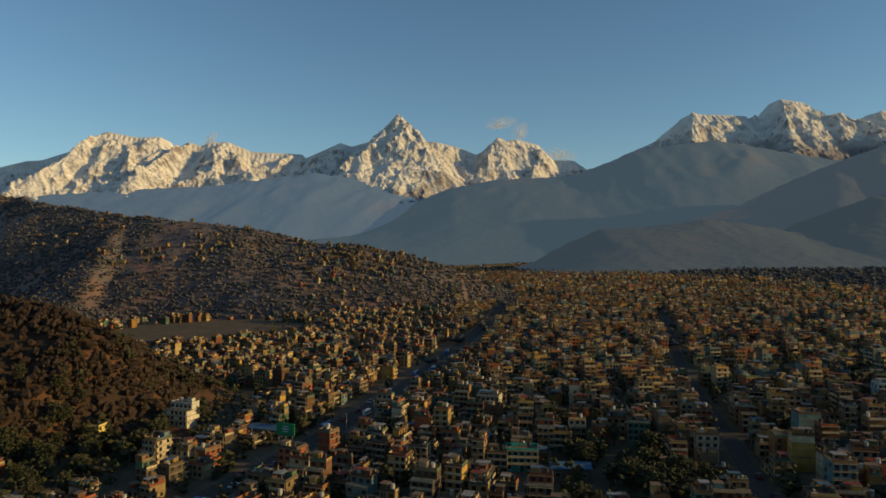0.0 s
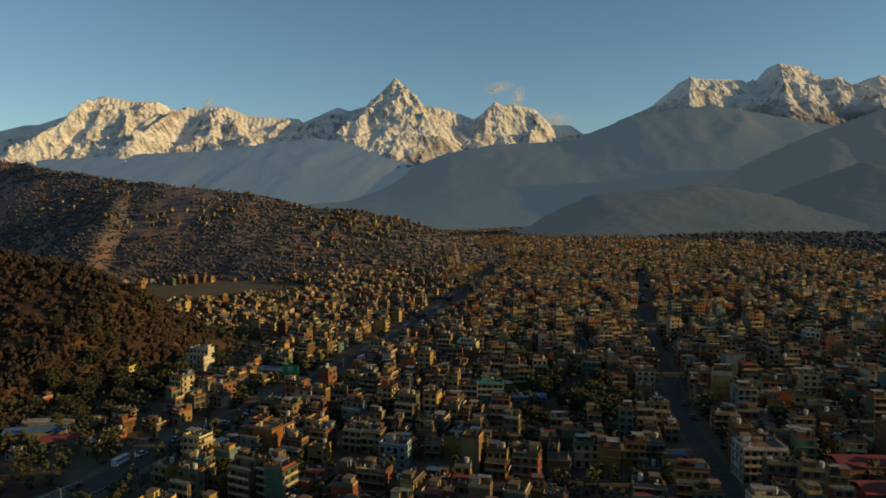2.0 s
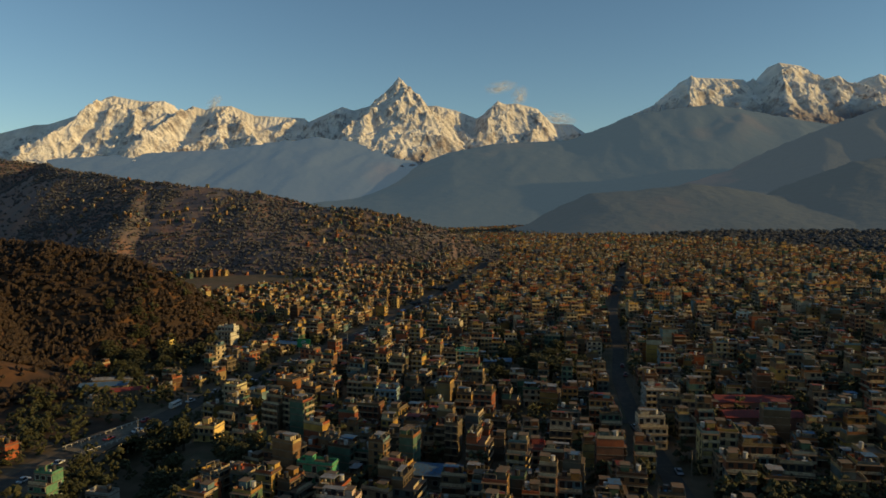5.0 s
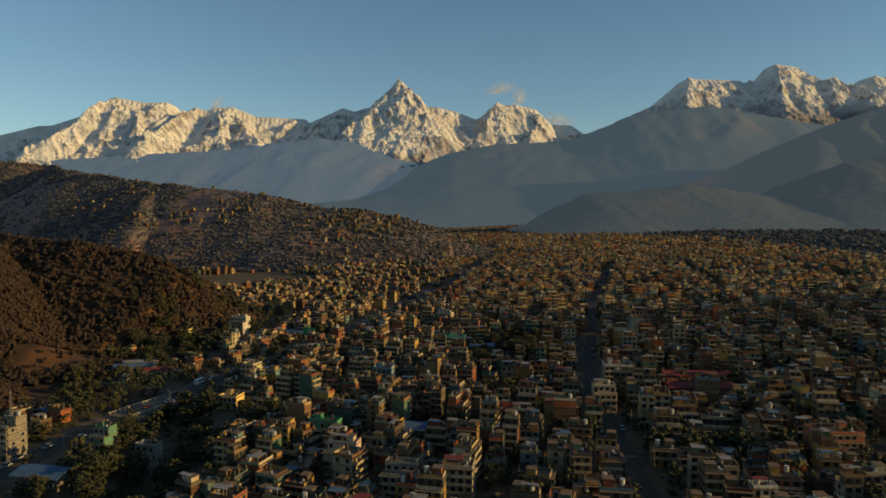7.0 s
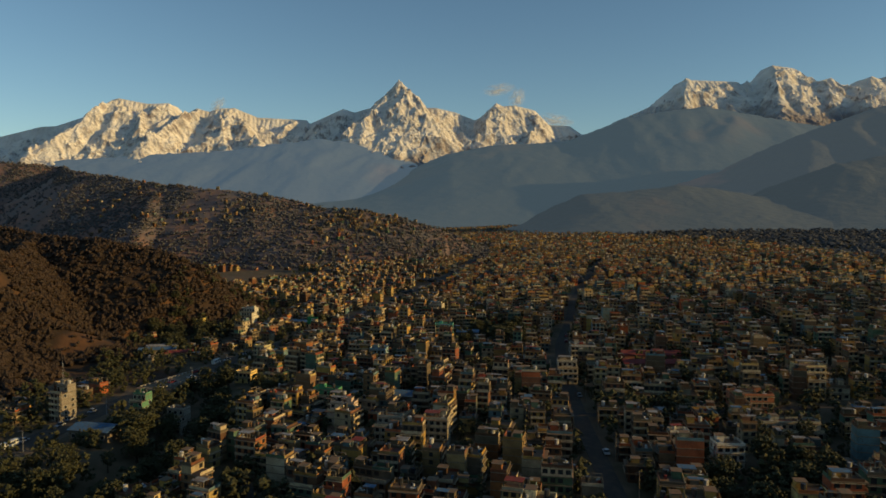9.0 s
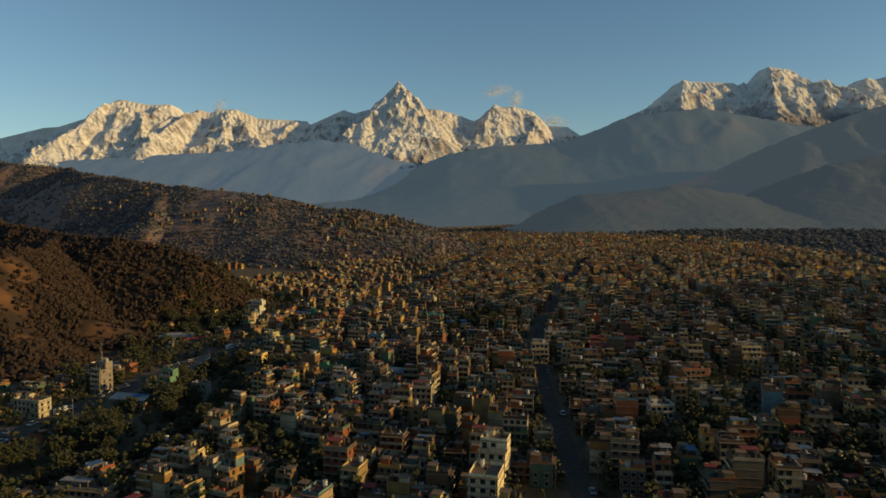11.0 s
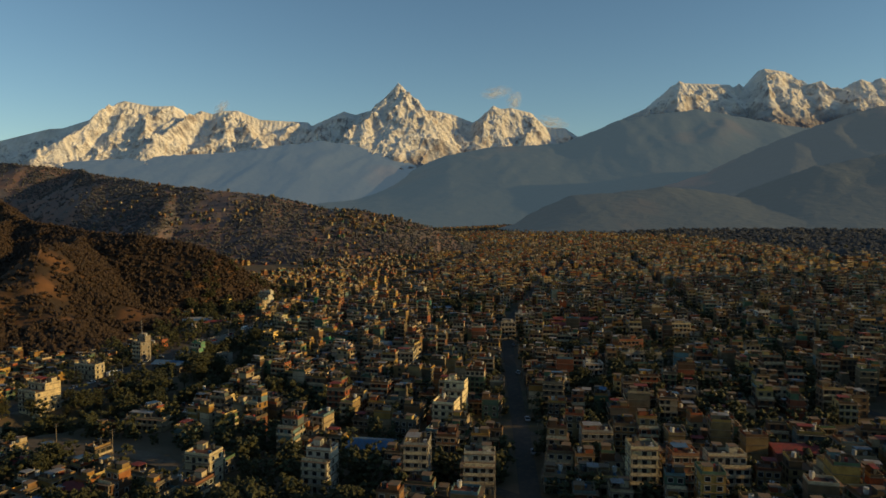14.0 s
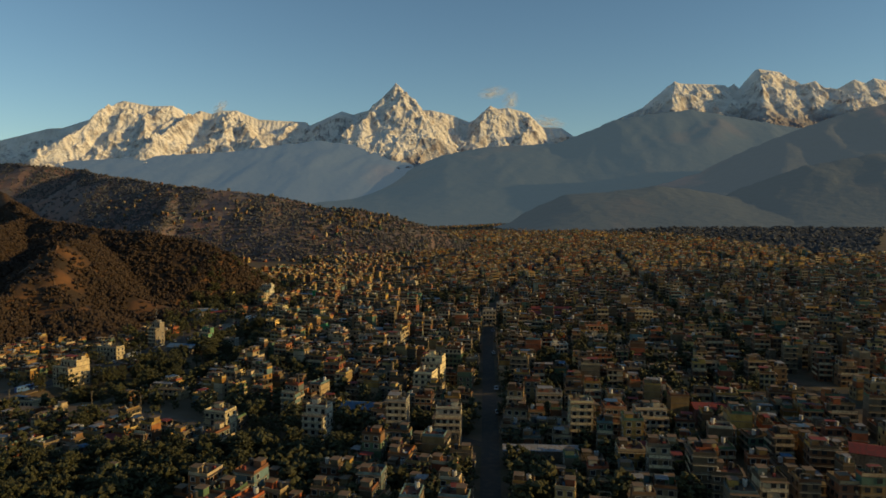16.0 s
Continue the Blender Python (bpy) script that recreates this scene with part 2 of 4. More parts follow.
# ---- lie of the land ----
def seg_dist(x, y, pts):
    """Distance from a polyline, and the value carried along it (third number of each point)."""
    x, y = np.asarray(x, float), np.asarray(y, float)
    best, val = np.full(x.shape, 1e9), np.zeros(x.shape)
    for (ax, ay, *av), (bx, by, *bv) in zip(pts[:-1], pts[1:]):
        dx, dy = bx - ax, by - ay
        s = np.clip(((x - ax) * dx + (y - ay) * dy) / (dx * dx + dy * dy), 0, 1)
        d = np.hypot(x - ax - s * dx, y - ay - s * dy)
        v = (av[0] + s * (bv[0] - av[0])) if av else 0.0
        val = np.where(d < best, v, val)
        best = np.minimum(best, d)
    return best, val


RIVER = [(-230, 215), (-160, 185), (-112, 166), (-95, 150), (-84, 128), (-74, 95), (-70, 55), (-84, 15), (-112, -12), (-190, -40)]
MAIN_ROAD = [(-190, -70), (-155, -10), (-132, 34), (-120, 86), (-105, 150), (-93, 169), (-86, 195), (-68, 234), (-43, 292), (-13, 377), (24, 504), (77, 717), (120, 930), (160, 1250)]
STREET = [(52, -190), (60, -114), (66, -55), (78, 70), (87, 142), (98, 200), (118, 268), (150, 392), (212, 580), (275, 770)]
DIRT_LANE = [(-160, -30), (-108, -41), (-83, -48), (-59, -61), (-40, -80)]
CROSS_LANES = [[(66, -55), (130, -62), (240, -70)], [(78, 70), (150, 66), (280, 62)], [(87, 142), (60, 150), (10, 160), (-30, 170)],
               [(118, 268), (180, 262), (300, 258)], [(60, -110), (10, -60), (-40, 30)], [(212, 580), (310, 570), (480, 555)],
               [(200, -150), (190, 0), (215, 150), (270, 420), (340, 700)], [(320, -20), (335, 160), (400, 420), (470, 760)]]
NEAR_CREST = [(-120, 322, 6), (-146, 335, 38), (-178, 345, 48), (-225, 362, 57), (-300, 400, 63), (-420, 490, 74), (-520, 610, 108), (-700, 760, 120)]
NEAR_SPUR = [(-300, 400, 60), (-268, 310, 52), (-262, 248, 55), (-240, 200, 26), (-228, 165, 4)]
APRONS = [[(-262, 248, 42), (-205, 235, 18), (-158, 224, 4)], [(-250, 205, 30), (-205, 165, 12), (-178, 140, 3)], [(-262, 248, 42), (-260, 140, 14), (-255, 80, 3)]]
WEST_SPUR = [(-420, 490, 70), (-400, 330, 58), (-390, 200, 40), (-420, 60, 20)]
MID_CREST = [(-1500, 1750, 215), (-965, 1500, 200), (-836, 1480, 188), (-675, 1300, 158), (-480, 1150, 133), (-354, 1110, 126), (-250, 1060, 108),
             (-156, 1010, 88), (-72, 1000, 81), (-6, 1000, 69), (69, 1000, 46), (140, 980, 8)]
MID_SPURS = [[(-480, 1150, 130), (-440, 1000, 75), (-420, 900, 15)], [(-156, 1010, 86), (-130, 930, 45), (-120, 870, 8)],
             [(-6, 1000, 67), (10, 920, 25), (20, 860, 2)]]


def base_z(x, y):
    return 4 + 0.0375 * np.clip(x, -420, 720)


def town_z(x, y):
    d, _ = seg_dist(x, y, RIVER)
    return base_z(x, y) - 8 * np.clip(1 - (d - 4) / 13, 0, 1)


def crest_z(x, y, crest, width, power=1.15):
    d, h = seg_dist(x, y, crest)
    return h * np.clip(1 - d / (width * (0.35 + 0.65 * np.clip(h / 60, 0, 3) ** 0.6)), 0, 1) ** power


def near_hill_z(x, y):
    w = 14 * (fbm(x / 60, y / 60, 4, 3) - 0.5)
    h = np.maximum(np.maximum(crest_z(x + w, y + w, NEAR_CREST, 105), crest_z(x + w, y - w, NEAR_SPUR, 85)), crest_z(x, y, WEST_SPUR, 120))
    for s in APRONS:
        h = np.maximum(h, crest_z(x + w, y, s, 75, 1.0))
    return base_z(x, y) - 1.5 + h + np.clip(h / 30, 0, 1) * (2 - base_z(x, y)) + np.clip(h / 25, 0, 1) * 9 * (fbm(x / 35, y / 35, 4, 9) - 0.5)


def mid_hill_z(x, y):
    w = 60 * (fbm(x / 180, y / 180, 4, 5) - 0.5)
    h = crest_z(x + w, y + w, MID_CREST, 165, 1.0)
    for s in MID_SPURS:
        h = np.maximum(h, crest_z(x + w, y + w, s, 165, 1.1))
    return base_z(x, y) - 2 + h + np.clip(h / 40, 0, 1) * (5 - base_z(x, y)) + np.clip(h / 50, 0, 1) * (20 * (fbm(x / 120, y / 120, 5, 11) - 0.5))


def land_z(x, y):
    z = float(town_z(x, y)) if x < -40 and y < 260 else 4 + 0.0375 * min(720.0, max(-420.0, x))
    if x < -80 and 0 < y < 950:
        z = max(z, float(near_hill_z(x, y)))
    if y > 700 and x < 200:
        z = max(z, float(mid_hill_z(x, y)))
    return z


def span(a, b, step):
    return list(np.arange(a, b, step))


gx = span(-6000, -1200, 400) + span(-1200, -300, 40) + span(-300, 340, 5) + span(340, 1200, 40) + span(1200, 6001, 400)
gy = span(-900, -220, 40) + span(-220, 320, 5) + span(320, 1200, 40) + span(1200, 4700, 250)
ground = height_sheet("ground", gx, gy, town_z, GROUND)
tagged(ground, "dark brown earth and dry grass between the town houses", "ground", kind="structure")
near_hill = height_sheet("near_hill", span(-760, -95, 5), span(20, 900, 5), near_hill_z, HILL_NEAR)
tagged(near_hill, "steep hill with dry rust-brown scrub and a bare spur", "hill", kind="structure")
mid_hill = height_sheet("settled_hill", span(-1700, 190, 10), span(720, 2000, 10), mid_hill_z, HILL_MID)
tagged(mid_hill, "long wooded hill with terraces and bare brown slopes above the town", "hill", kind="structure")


# ---- ranges behind ----
def ridged(x, y, octaves, seed):
    """Branching ridges: each finer octave is strong only where the coarser one is."""
    out, a, total, w = 0.0, 1.0, 0.0, 1.0
    for o in range(octaves):
        v = (1 - np.abs(2 * value_noise(x * 2.03**o + o * 13.7, y * 2.03**o - o * 7.9, seed + o) - 1)) ** 1.6 * w
        out, total = out + a * v, total + a
        w = np.clip(v * 1.9, 0, 1)
        a *= 0.56
    return out / total


def snow_range(name, profile, ribs, y, depth, mat, label, seed, front=0.86, side=1.3, relief=84, cell=230.0, x_step=6, rows=170):
    """A high range: summits and saddles along the crest, buttresses falling from the summits, ribs between the faces."""
    px, pz = [1.015 * p[0] for p in profile], [1.015 * p[1] - 1.2 for p in profile]
    xs = span(px[0], px[-1] + 1, x_step)
    ss = np.concatenate([np.linspace(-0.2, 0, 10)[:-1], np.linspace(0, 1, rows) ** 1.1])

    def z(X, Y):
        back = y - Y
        f = np.maximum(back, 0)
        warp = 150 * (fbm(X / 420, Y / 420, 3, seed) - 0.5)
        h = np.full(X.shape, -500.0)
        cx = np.arange(px[0], px[-1] + 1, 32.0)
        for c, top in zip(cx, np.interp(cx, px, pz)):
            h = np.maximum(h, top - front * np.sqrt((side * (X - c + warp * np.clip(f / 250, 0, 1))) ** 2 + f * f))
        h = np.maximum(h, np.interp(X, px, pz) - 1.15 * f - np.maximum(-back, 0) * 1.5)
        for x0, z0, x1, f1, z1 in ribs:
            d, v = seg_dist(X + 0.5 * warp, Y, [(1.015 * x0, y, z0), (1.015 * x1, y - f1, z1)])
            h = np.maximum(h, v - 0.95 * d)
        soft = np.clip(f / 90, 0.03, 1)
        r1 = ridged((X + warp + 0.3 * f) / cell, (Y - warp) / (cell * 1.1), 6, seed + 2) - 0.42
        r2 = ridged((X - 0.4 * f - warp) / (cell * 0.4), (Y + 0.5 * warp) / (cell * 0.42), 5, seed + 6) - 0.42
        r3 = fbm(X / 34, Y / 34, 3, seed + 4) - 0.5
        return h + soft * (relief * r1 + 0.42 * relief * r2 + 10 * r3)

    ob = height_sheet(name, xs, (y - ss * depth)[::-1], z, mat, smooth=False)
    return tagged(ob, label, "mountain", kind="structure")


def ridge_sheet(name, profile, y, depth, mat, label, foot=0.0, rough=0.35, grain=0.004, x_step=9, rows=60, seed=1, jag=6.0, back=0.3, spur=1.0):
    """A range: its crest line through summits and saddles, with spurs and gullies running down towards the valley."""
    px, pz = [p[0] for p in profile], [p[1] for p in profile]
    xs = span(px[0], px[-1] + 1, x_step)
    ss = np.concatenate([np.linspace(-back, 0, max(4, rows // 8))[:-1], np.linspace(0, 1, rows) ** 1.15])

    def z(X, Y):
        s = (y - Y) / depth
        crest = np.interp(X, px, pz) + jag * (fbm(X * 0.03, X * 0, 4, seed + 5) - 0.5) * 2
        t = np.clip(s, 0, 1)
        warp = 260 * (fbm(X * grain * 0.5, Y * grain * 0.5, 3, seed) - 0.5)
        spurs = fbm((X + warp + (y - Y) * 0.35) * grain, (Y + warp) * grain * 0.55, 6, seed + 1, True) - 0.62
        smooth = np.interp(X, px, pz)
        fall = foot + (smooth - foot) * (1 - t) ** 1.0
        body = fall + (crest - smooth) * np.exp(-t * 9) + (smooth - foot) * rough * spurs * np.clip(t * 8, 0, 1) * (1 - t) ** 0.6 * spur
        return np.where(s < 0, crest + (crest - foot) * s * 1.5, body)

    ys = y - ss * depth
    ob = height_sheet(name, xs, ys[::-1], z, mat)
    return tagged(ob, label, "mountain", kind="structure")


WEST_PEAKS = [(-3400, 430), (-2808, 574), (-2523, 645), (-2429, 649), (-2239, 711), (-2124, 769), (-2046, 827), (-2001, 838), (-1812, 802), (-1667, 806),
              (-1611, 742), (-1554, 735), (-1485, 773), (-1401, 751), (-1343, 774), (-1228, 775), (-1075, 714), (-748, 697), (-640, 600)]
FISH_PEAKS = [(-900, 560), (-748, 660), (-592, 729), (-495, 772), (-418, 749), (-262, 793), (-203, 878), (-144, 937), (-117, 972), (-78, 937), (-28, 868),
              (30, 783), (128, 784), (265, 754), (403, 700), (462, 728), (548, 818), (600, 795), (679, 803), (817, 769), (917, 672), (1056, 665), (1217, 560)]
EAST_PEAKS = [(1250, 560), (1474, 734), (1653, 814), (1831, 960), (1870, 1000), (1911, 984), (2233, 975), (2274, 948), (2301, 987), (2355, 937), (2434, 996),
              (2480, 1091), (2635, 1069), (2718, 999), (2780, 976), (2901, 1008), (2964, 961), (3066, 954), (3187, 1022), (3269, 995), (3330, 1031), (3800, 940)]
WEST_RIBS = [(-2239, 711, -2500, 420, 400), (-2600, 620, -2880, 400, 340), (-2808, 574, -3100, 360, 300), (-3100, 500, -3330, 330, 260), (-1075, 714, -1260, 400, 400), (-900, 702, -1090, 380, 390), (-748, 695, -930, 360, 380), (-2020, 838, -2230, 420, 560), (-1850, 805, -1700, 430, 520), (-1485, 773, -1640, 430, 540), (-1343, 774, -1180, 380, 500), (-1228, 775, -960, 420, 500), (-2430, 649, -2620, 330, 430)]
FISH_RIBS = [(-592, 729, -760, 360, 430), (-418, 749, -560, 340, 480), (-262, 793, -430, 380, 480), (128, 784, 20, 340, 520), (403, 700, 300, 330, 450), (817, 769, 720, 330, 480), (-117, 965, -320, 330, 690), (-85, 935, 60, 300, 720), (-117, 972, -150, 130, 850), (548, 815, 440, 300, 600), (679, 800, 760, 300, 580), (265, 754, 330, 300, 560), (-495, 770, -640, 300, 560)]
EAST_RIBS = [(1870, 1000, 1700, 380, 740), (2301, 985, 2420, 330, 760), (2480, 1090, 2340, 330, 840), (2635, 1069, 2850, 400, 820), (2901, 1008, 3050, 350, 800)]
snow_range("snow_massif_west", WEST_PEAKS, WEST_RIBS, 4600, 790, snow_material("snow_and_rock_west", 330, 120), "broad snow-covered massif glowing in low sun", 3)
snow_range("snow_massif_fishtail", FISH_PEAKS, FISH_RIBS, 4590, 790, snow_material("snow_and_rock_fishtail", 390, 120), "sharp pyramid peak and snowy flanks in low sun", 8, side=1.25, relief=76, cell=200.0, x_step=5)
snow_range("snow_massif_east", EAST_PEAKS, EAST_RIBS, 4600, 790, snow_material("snow_and_rock_east", 690, 180), "high snow ridge rising behind dark foothills", 13, relief=76)
# The ranges below the snow glow faintly in place of hazy air.
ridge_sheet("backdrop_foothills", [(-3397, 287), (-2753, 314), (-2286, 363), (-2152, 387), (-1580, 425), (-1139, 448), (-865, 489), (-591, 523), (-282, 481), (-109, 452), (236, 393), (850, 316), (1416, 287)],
            4050, 900, RANGE_FAR, "wooded foothills tinted hazy blue below the snow", foot=0, rough=0.13, x_step=22, rows=50, seed=21, jag=9)
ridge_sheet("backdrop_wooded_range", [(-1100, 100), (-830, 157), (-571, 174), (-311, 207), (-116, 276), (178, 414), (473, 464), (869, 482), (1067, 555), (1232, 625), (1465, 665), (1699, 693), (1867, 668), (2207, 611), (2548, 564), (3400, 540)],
            3800, 1250, RANGE_MID, "broad wooded range tinted blue for haze", foot=0, rough=0.09, x_step=20, rows=60, seed=27, jag=7)
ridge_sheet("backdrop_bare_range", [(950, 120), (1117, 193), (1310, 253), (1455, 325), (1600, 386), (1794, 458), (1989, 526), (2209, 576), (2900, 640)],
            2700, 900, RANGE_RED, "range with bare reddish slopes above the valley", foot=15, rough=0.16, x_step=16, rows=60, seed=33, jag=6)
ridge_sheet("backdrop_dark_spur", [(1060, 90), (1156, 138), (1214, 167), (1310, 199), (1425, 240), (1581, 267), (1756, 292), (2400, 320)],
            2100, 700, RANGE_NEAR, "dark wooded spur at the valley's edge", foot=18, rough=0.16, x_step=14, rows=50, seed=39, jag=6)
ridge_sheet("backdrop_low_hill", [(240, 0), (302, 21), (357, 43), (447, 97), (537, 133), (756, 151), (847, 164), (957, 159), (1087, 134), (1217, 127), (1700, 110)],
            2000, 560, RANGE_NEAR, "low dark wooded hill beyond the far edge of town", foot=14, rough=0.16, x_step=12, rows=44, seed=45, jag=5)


# ---- roads ----
def road_strip(name, pts, width, mat, label, lift=0.12, step=6.0, zfun=base_z):
    fine = []
    for (ax, ay), (bx, by) in zip(pts[:-1], pts[1:]):
        k = max(1, int(math.hypot(bx - ax, by - ay) / step))
        fine += [(ax + (bx - ax) * i / k, ay + (by - ay) * i / k) for i in range(k)]
    fine.append(pts[-1])
    b = Build()
    rows = []
    for i, (x, y) in enumerate(fine):
        ax, ay = fine[max(0, i - 1)]
        bx, by = fine[min(len(fine) - 1, i + 1)]
        n = math.hypot(bx - ax, by - ay) or 1
        nx, ny = (by - ay) / n, -(bx - ax) / n
        z = float(zfun(x, y)) + lift
        rows.append([(x - nx * width / 2, y - ny * width / 2, float(zfun(x - nx * width / 2, y)) + lift), (x + nx * width / 2, y + ny * width / 2, float(zfun(x + nx * width / 2, y)) + lift)])
    for p, q in zip(rows[:-1], rows[1:]):
        b.add([p[0], p[1], q[1], q[0], *[(v[0], v[1], v[2] - 0.4) for v in (p[0], p[1], q[1], q[0])]],
              [(0, 1, 2, 3), (0, 4, 5, 1), (2, 6, 7, 3), (1, 5, 6, 2), (3, 7, 4, 0)])
    return tagged(new(name, b.mesh(name, [mat])), label, "road", kind="structure")


road_strip("road_main", MAIN_ROAD, 11, ASPHALT, "wide dusty asphalt main road through the town", 0.16)
road_strip("verge_main", MAIN_ROAD, 19, DIRT_ROAD, "pale packed-earth verge along the main road", 0.06)
road_strip("road_street", STREET, 5.8, ASPHALT, "straight dark asphalt street between house rows", 0.15)
road_strip("lane_dirt", DIRT_LANE, 7, DIRT_ROAD, "pale dirt lane among trees", 0.1)
road_strip("hill_path", [(-275, 262), (-262, 248), (-258, 232), (-250, 214), (-238, 196), (-222, 180)], 1.3, HILL_PATH, "pale footpath climbing the bare spur", 0.5, 3.0, near_hill_z)
for lane in CROSS_LANES:
    road_strip("lane", lane, 4, ASPHALT, "narrow town lane between houses", 0.08)


# ---- houses ----
def house_shapes(r, w, d, floors, wall=0, blank_sides=True, fh=2.3, far=False):
    """Pieces of a flat-roofed concrete house with its base centre at the origin and its front towards -y:
    (part name, kind of surface, list of boxes)."""
    out = []
    hw, hd, top = w / 2, d / 2, floors * fh
    setback = r.random() < 0.45 and floors > 2
    full = floors - 1 if setback else floors
    cut = r.uniform(0.3, 0.5) * d
    out.append(("wall", "wall", [(-hw, hw, -hd, hd, -2.5, full * fh)]))
    if setback:
        out.append(("upper_wall", "wall", [(-hw, hw, -hd + cut, hd, full * fh + 0.16, top)]))
    ledge = r.choice((0.25, 0.35, 0.8, 0.95, 1.1))
    over = 0.15 if blank_sides == 2 else r.choice((0.15, 0.3, 0.3, 0.7, 0.9))
    flank = r.choice((-1, 1))
    lo, hi = (hw + (over if flank < 0 else 0.15)), (hw + (over if flank > 0 else 0.15))
    for i in range(1, full + 1):
        if over > 0.6 and i < full:
            e0, e1 = sorted((flank * (hw + over - 0.1), flank * (hw + over - 0.02)))
            out.append(("side_rail", "rail", [(e0, e1, -hd, hd, i * fh + 0.16, i * fh + 0.85)]))
        out.append(("slab", "concrete", [(-lo, hi, -hd - ledge, hd + 0.15, i * fh - 0.02, i * fh + 0.16)]))
        if ledge > 0.6 and i < full:
            out.append(("balcony_rail", "rail", [(-hw, hw, -hd - ledge + 0.02, -hd - ledge + 0.1, i * fh + 0.16, i * fh + 0.9)]))
    if setback:
        out.append(("slab", "concrete", [(-hw - 0.12, hw + 0.12, -hd + cut - 0.4, hd + 0.15, top - 0.02, top + 0.16)]))
    y0 = -hd + cut if setback else -hd
    z = top + 0.16
    if r.random() < 0.22:
        out.append(("roof_tiles", "deck_red", [(-hw + 0.16, hw - 0.16, y0 + 0.16, hd - 0.16, z + 0.004, z + 0.06)]))
    p = 0.75
    out.append(("parapet", "wall2", [(-hw, hw, y0, y0 + 0.15, z, z + p), (-hw, hw, hd - 0.15, hd, z, z + p), (-hw, -hw + 0.15, y0 + 0.15, hd - 0.15, z, z + p), (hw - 0.15, hw, y0 + 0.15, hd - 0.15, z, z + p)]))
    if setback:
        out.append(("terrace_rail", "rail", [(-hw, hw, -hd - 0.05, -hd + 0.07, full * fh + 0.16, full * fh + 1.0)]))
    if r.random() < 0.4:
        for cx in (-hw + 0.2, 0.0, hw - 0.2):
            for cy in (y0 + 0.2, hd - 0.2):
                out.append(("column_stub", "concrete", [(cx - 0.15, cx + 0.15, cy - 0.15, cy + 0.15, z, z + r.uniform(1.1, 1.7))]))
    if ledge > 0.75:
        for cx in (-hw + 0.1, hw - 0.1):
            out.append(("pillar", "concrete", [(cx - 0.13, cx + 0.13, -hd - ledge + 0.12, -hd - ledge + 0.38, -2.0, full * fh - 0.03)]))
    sx = r.choice((-1, 1))
    x0 = sx * hw * 0.45
    if r.random() < 0.75:
        out.append(("stair_tower", "wall2", [(x0 - 1.1, x0 + 1.1, hd - 2.7, hd - 0.25, z, z + 1.9)]))
        out.append(("stair_roof", "concrete", [(x0 - 1.35, x0 + 1.35, hd - 2.95, hd - 0.05, z + 1.9, z + 2.03)]))
    if r.random() < 0.3:
        out.append(("roof_shed", r.choice(("tin_red", "tin_blue", "tin_grey", "tin_grey")), [(-hw * 0.9, hw * 0.3, y0 + 0.6, y0 + 0.55 * (hd - y0) + 0.5, z + 2.0, z + 2.12)]))
        for cx in (-hw * 0.88, hw * 0.28):
            out.append(("post", "concrete", [(cx - 0.08, cx + 0.08, y0 + 0.65, y0 + 0.85, z, z + 2.0)]))
            out.append(("post", "concrete", [(cx - 0.08, cx + 0.08, y0 + 0.55 * (hd - y0) + 0.2, y0 + 0.55 * (hd - y0) + 0.4, z, z + 2.0)]))
    if ledge < 0.6:
        for i in range(full):
            out.append(("sunshade", "rail", [(-hw - 0.1, hw + 0.1, -hd - 0.5, -hd + 0.02, i * fh + 2.02, i * fh + 2.1)]))
    if r.random() < 0.4:
        cx, cy = x0 + sx * hw * 0.15, y0 + 1.2
        out.append(("solar_heater", "white", [("tube", cx, cy + 0.7, z + 0.7, z + 1.25, 0.3), (cx - 0.7, cx + 0.7, cy - 0.5, cy + 0.5, z + 0.45, z + 0.52)]))
    if r.random() < 0.25:
        e, g = hw * 0.9, r.uniform(1.7, 2.2)
        bars = [(u - 0.12, u + 0.12, v - 0.12, v + 0.12, z, z + g) for u in (-e, e * 0.1) for v in (y0 + 0.4, y0 + 0.4 + 0.55 * (hd - y0))]
        bars += [(-e, e * 0.1, v - 0.1, v + 0.1, z + g, z + g + 0.16) for v in (y0 + 0.4, y0 + 0.4 + 0.55 * (hd - y0))]
        out.append(("roof_frame", "concrete", bars))
    for _ in range(r.choice((0, 1, 1, 2))):
        cx, cy, e = r.uniform(-hw + 0.7, hw - 0.7), r.uniform(y0 + 0.6, hd - 1.0), r.uniform(0.25, 0.5)
        out.append(("roof_crate", r.choice(("white", "tin_red", "tin_blue", "tank")), [(cx - e, cx + e, cy - 0.3, cy + 0.3, z, z + r.uniform(0.5, 1.0))]))
    out.append(("water_tank", r.choice(("tank", "tank", "tank", "white")), [("tube", -x0, hd - 1.6, z + 0.5, z + 1.9, 0.65), ("tube", -x0, hd - 1.6, z, z + 0.5, 0.45)]))
    wn_ = max(2, int(w / 1.95))
    back = r.random() < 0.3
    out.append(("door", "door", [(-0.5, 0.5, -hd - 0.05, -hd + 0.02, 0.0, 1.95)]))
    for i in range(floors):
        for side in ((-1, 1) if back else (-1,)) if i < full or setback else ():
            yy = side * hd if not (setback and i >= full and side < 0) else -hd + cut
            for k in range(wn_):
                cx = -hw + (k + 0.5) * w / wn_
                if r.random() < 0.92 and not (i == 0 and side < 0 and abs(cx) < 1.25):
                    big = r.random() < 0.2 and side < 0
                    out.append(("window", "window", [("win", cx, yy, side, i * fh + (0.15 if big else 0.75), i * fh + 1.95, min(1.3, w / wn_ - 0.6) / 2)]))
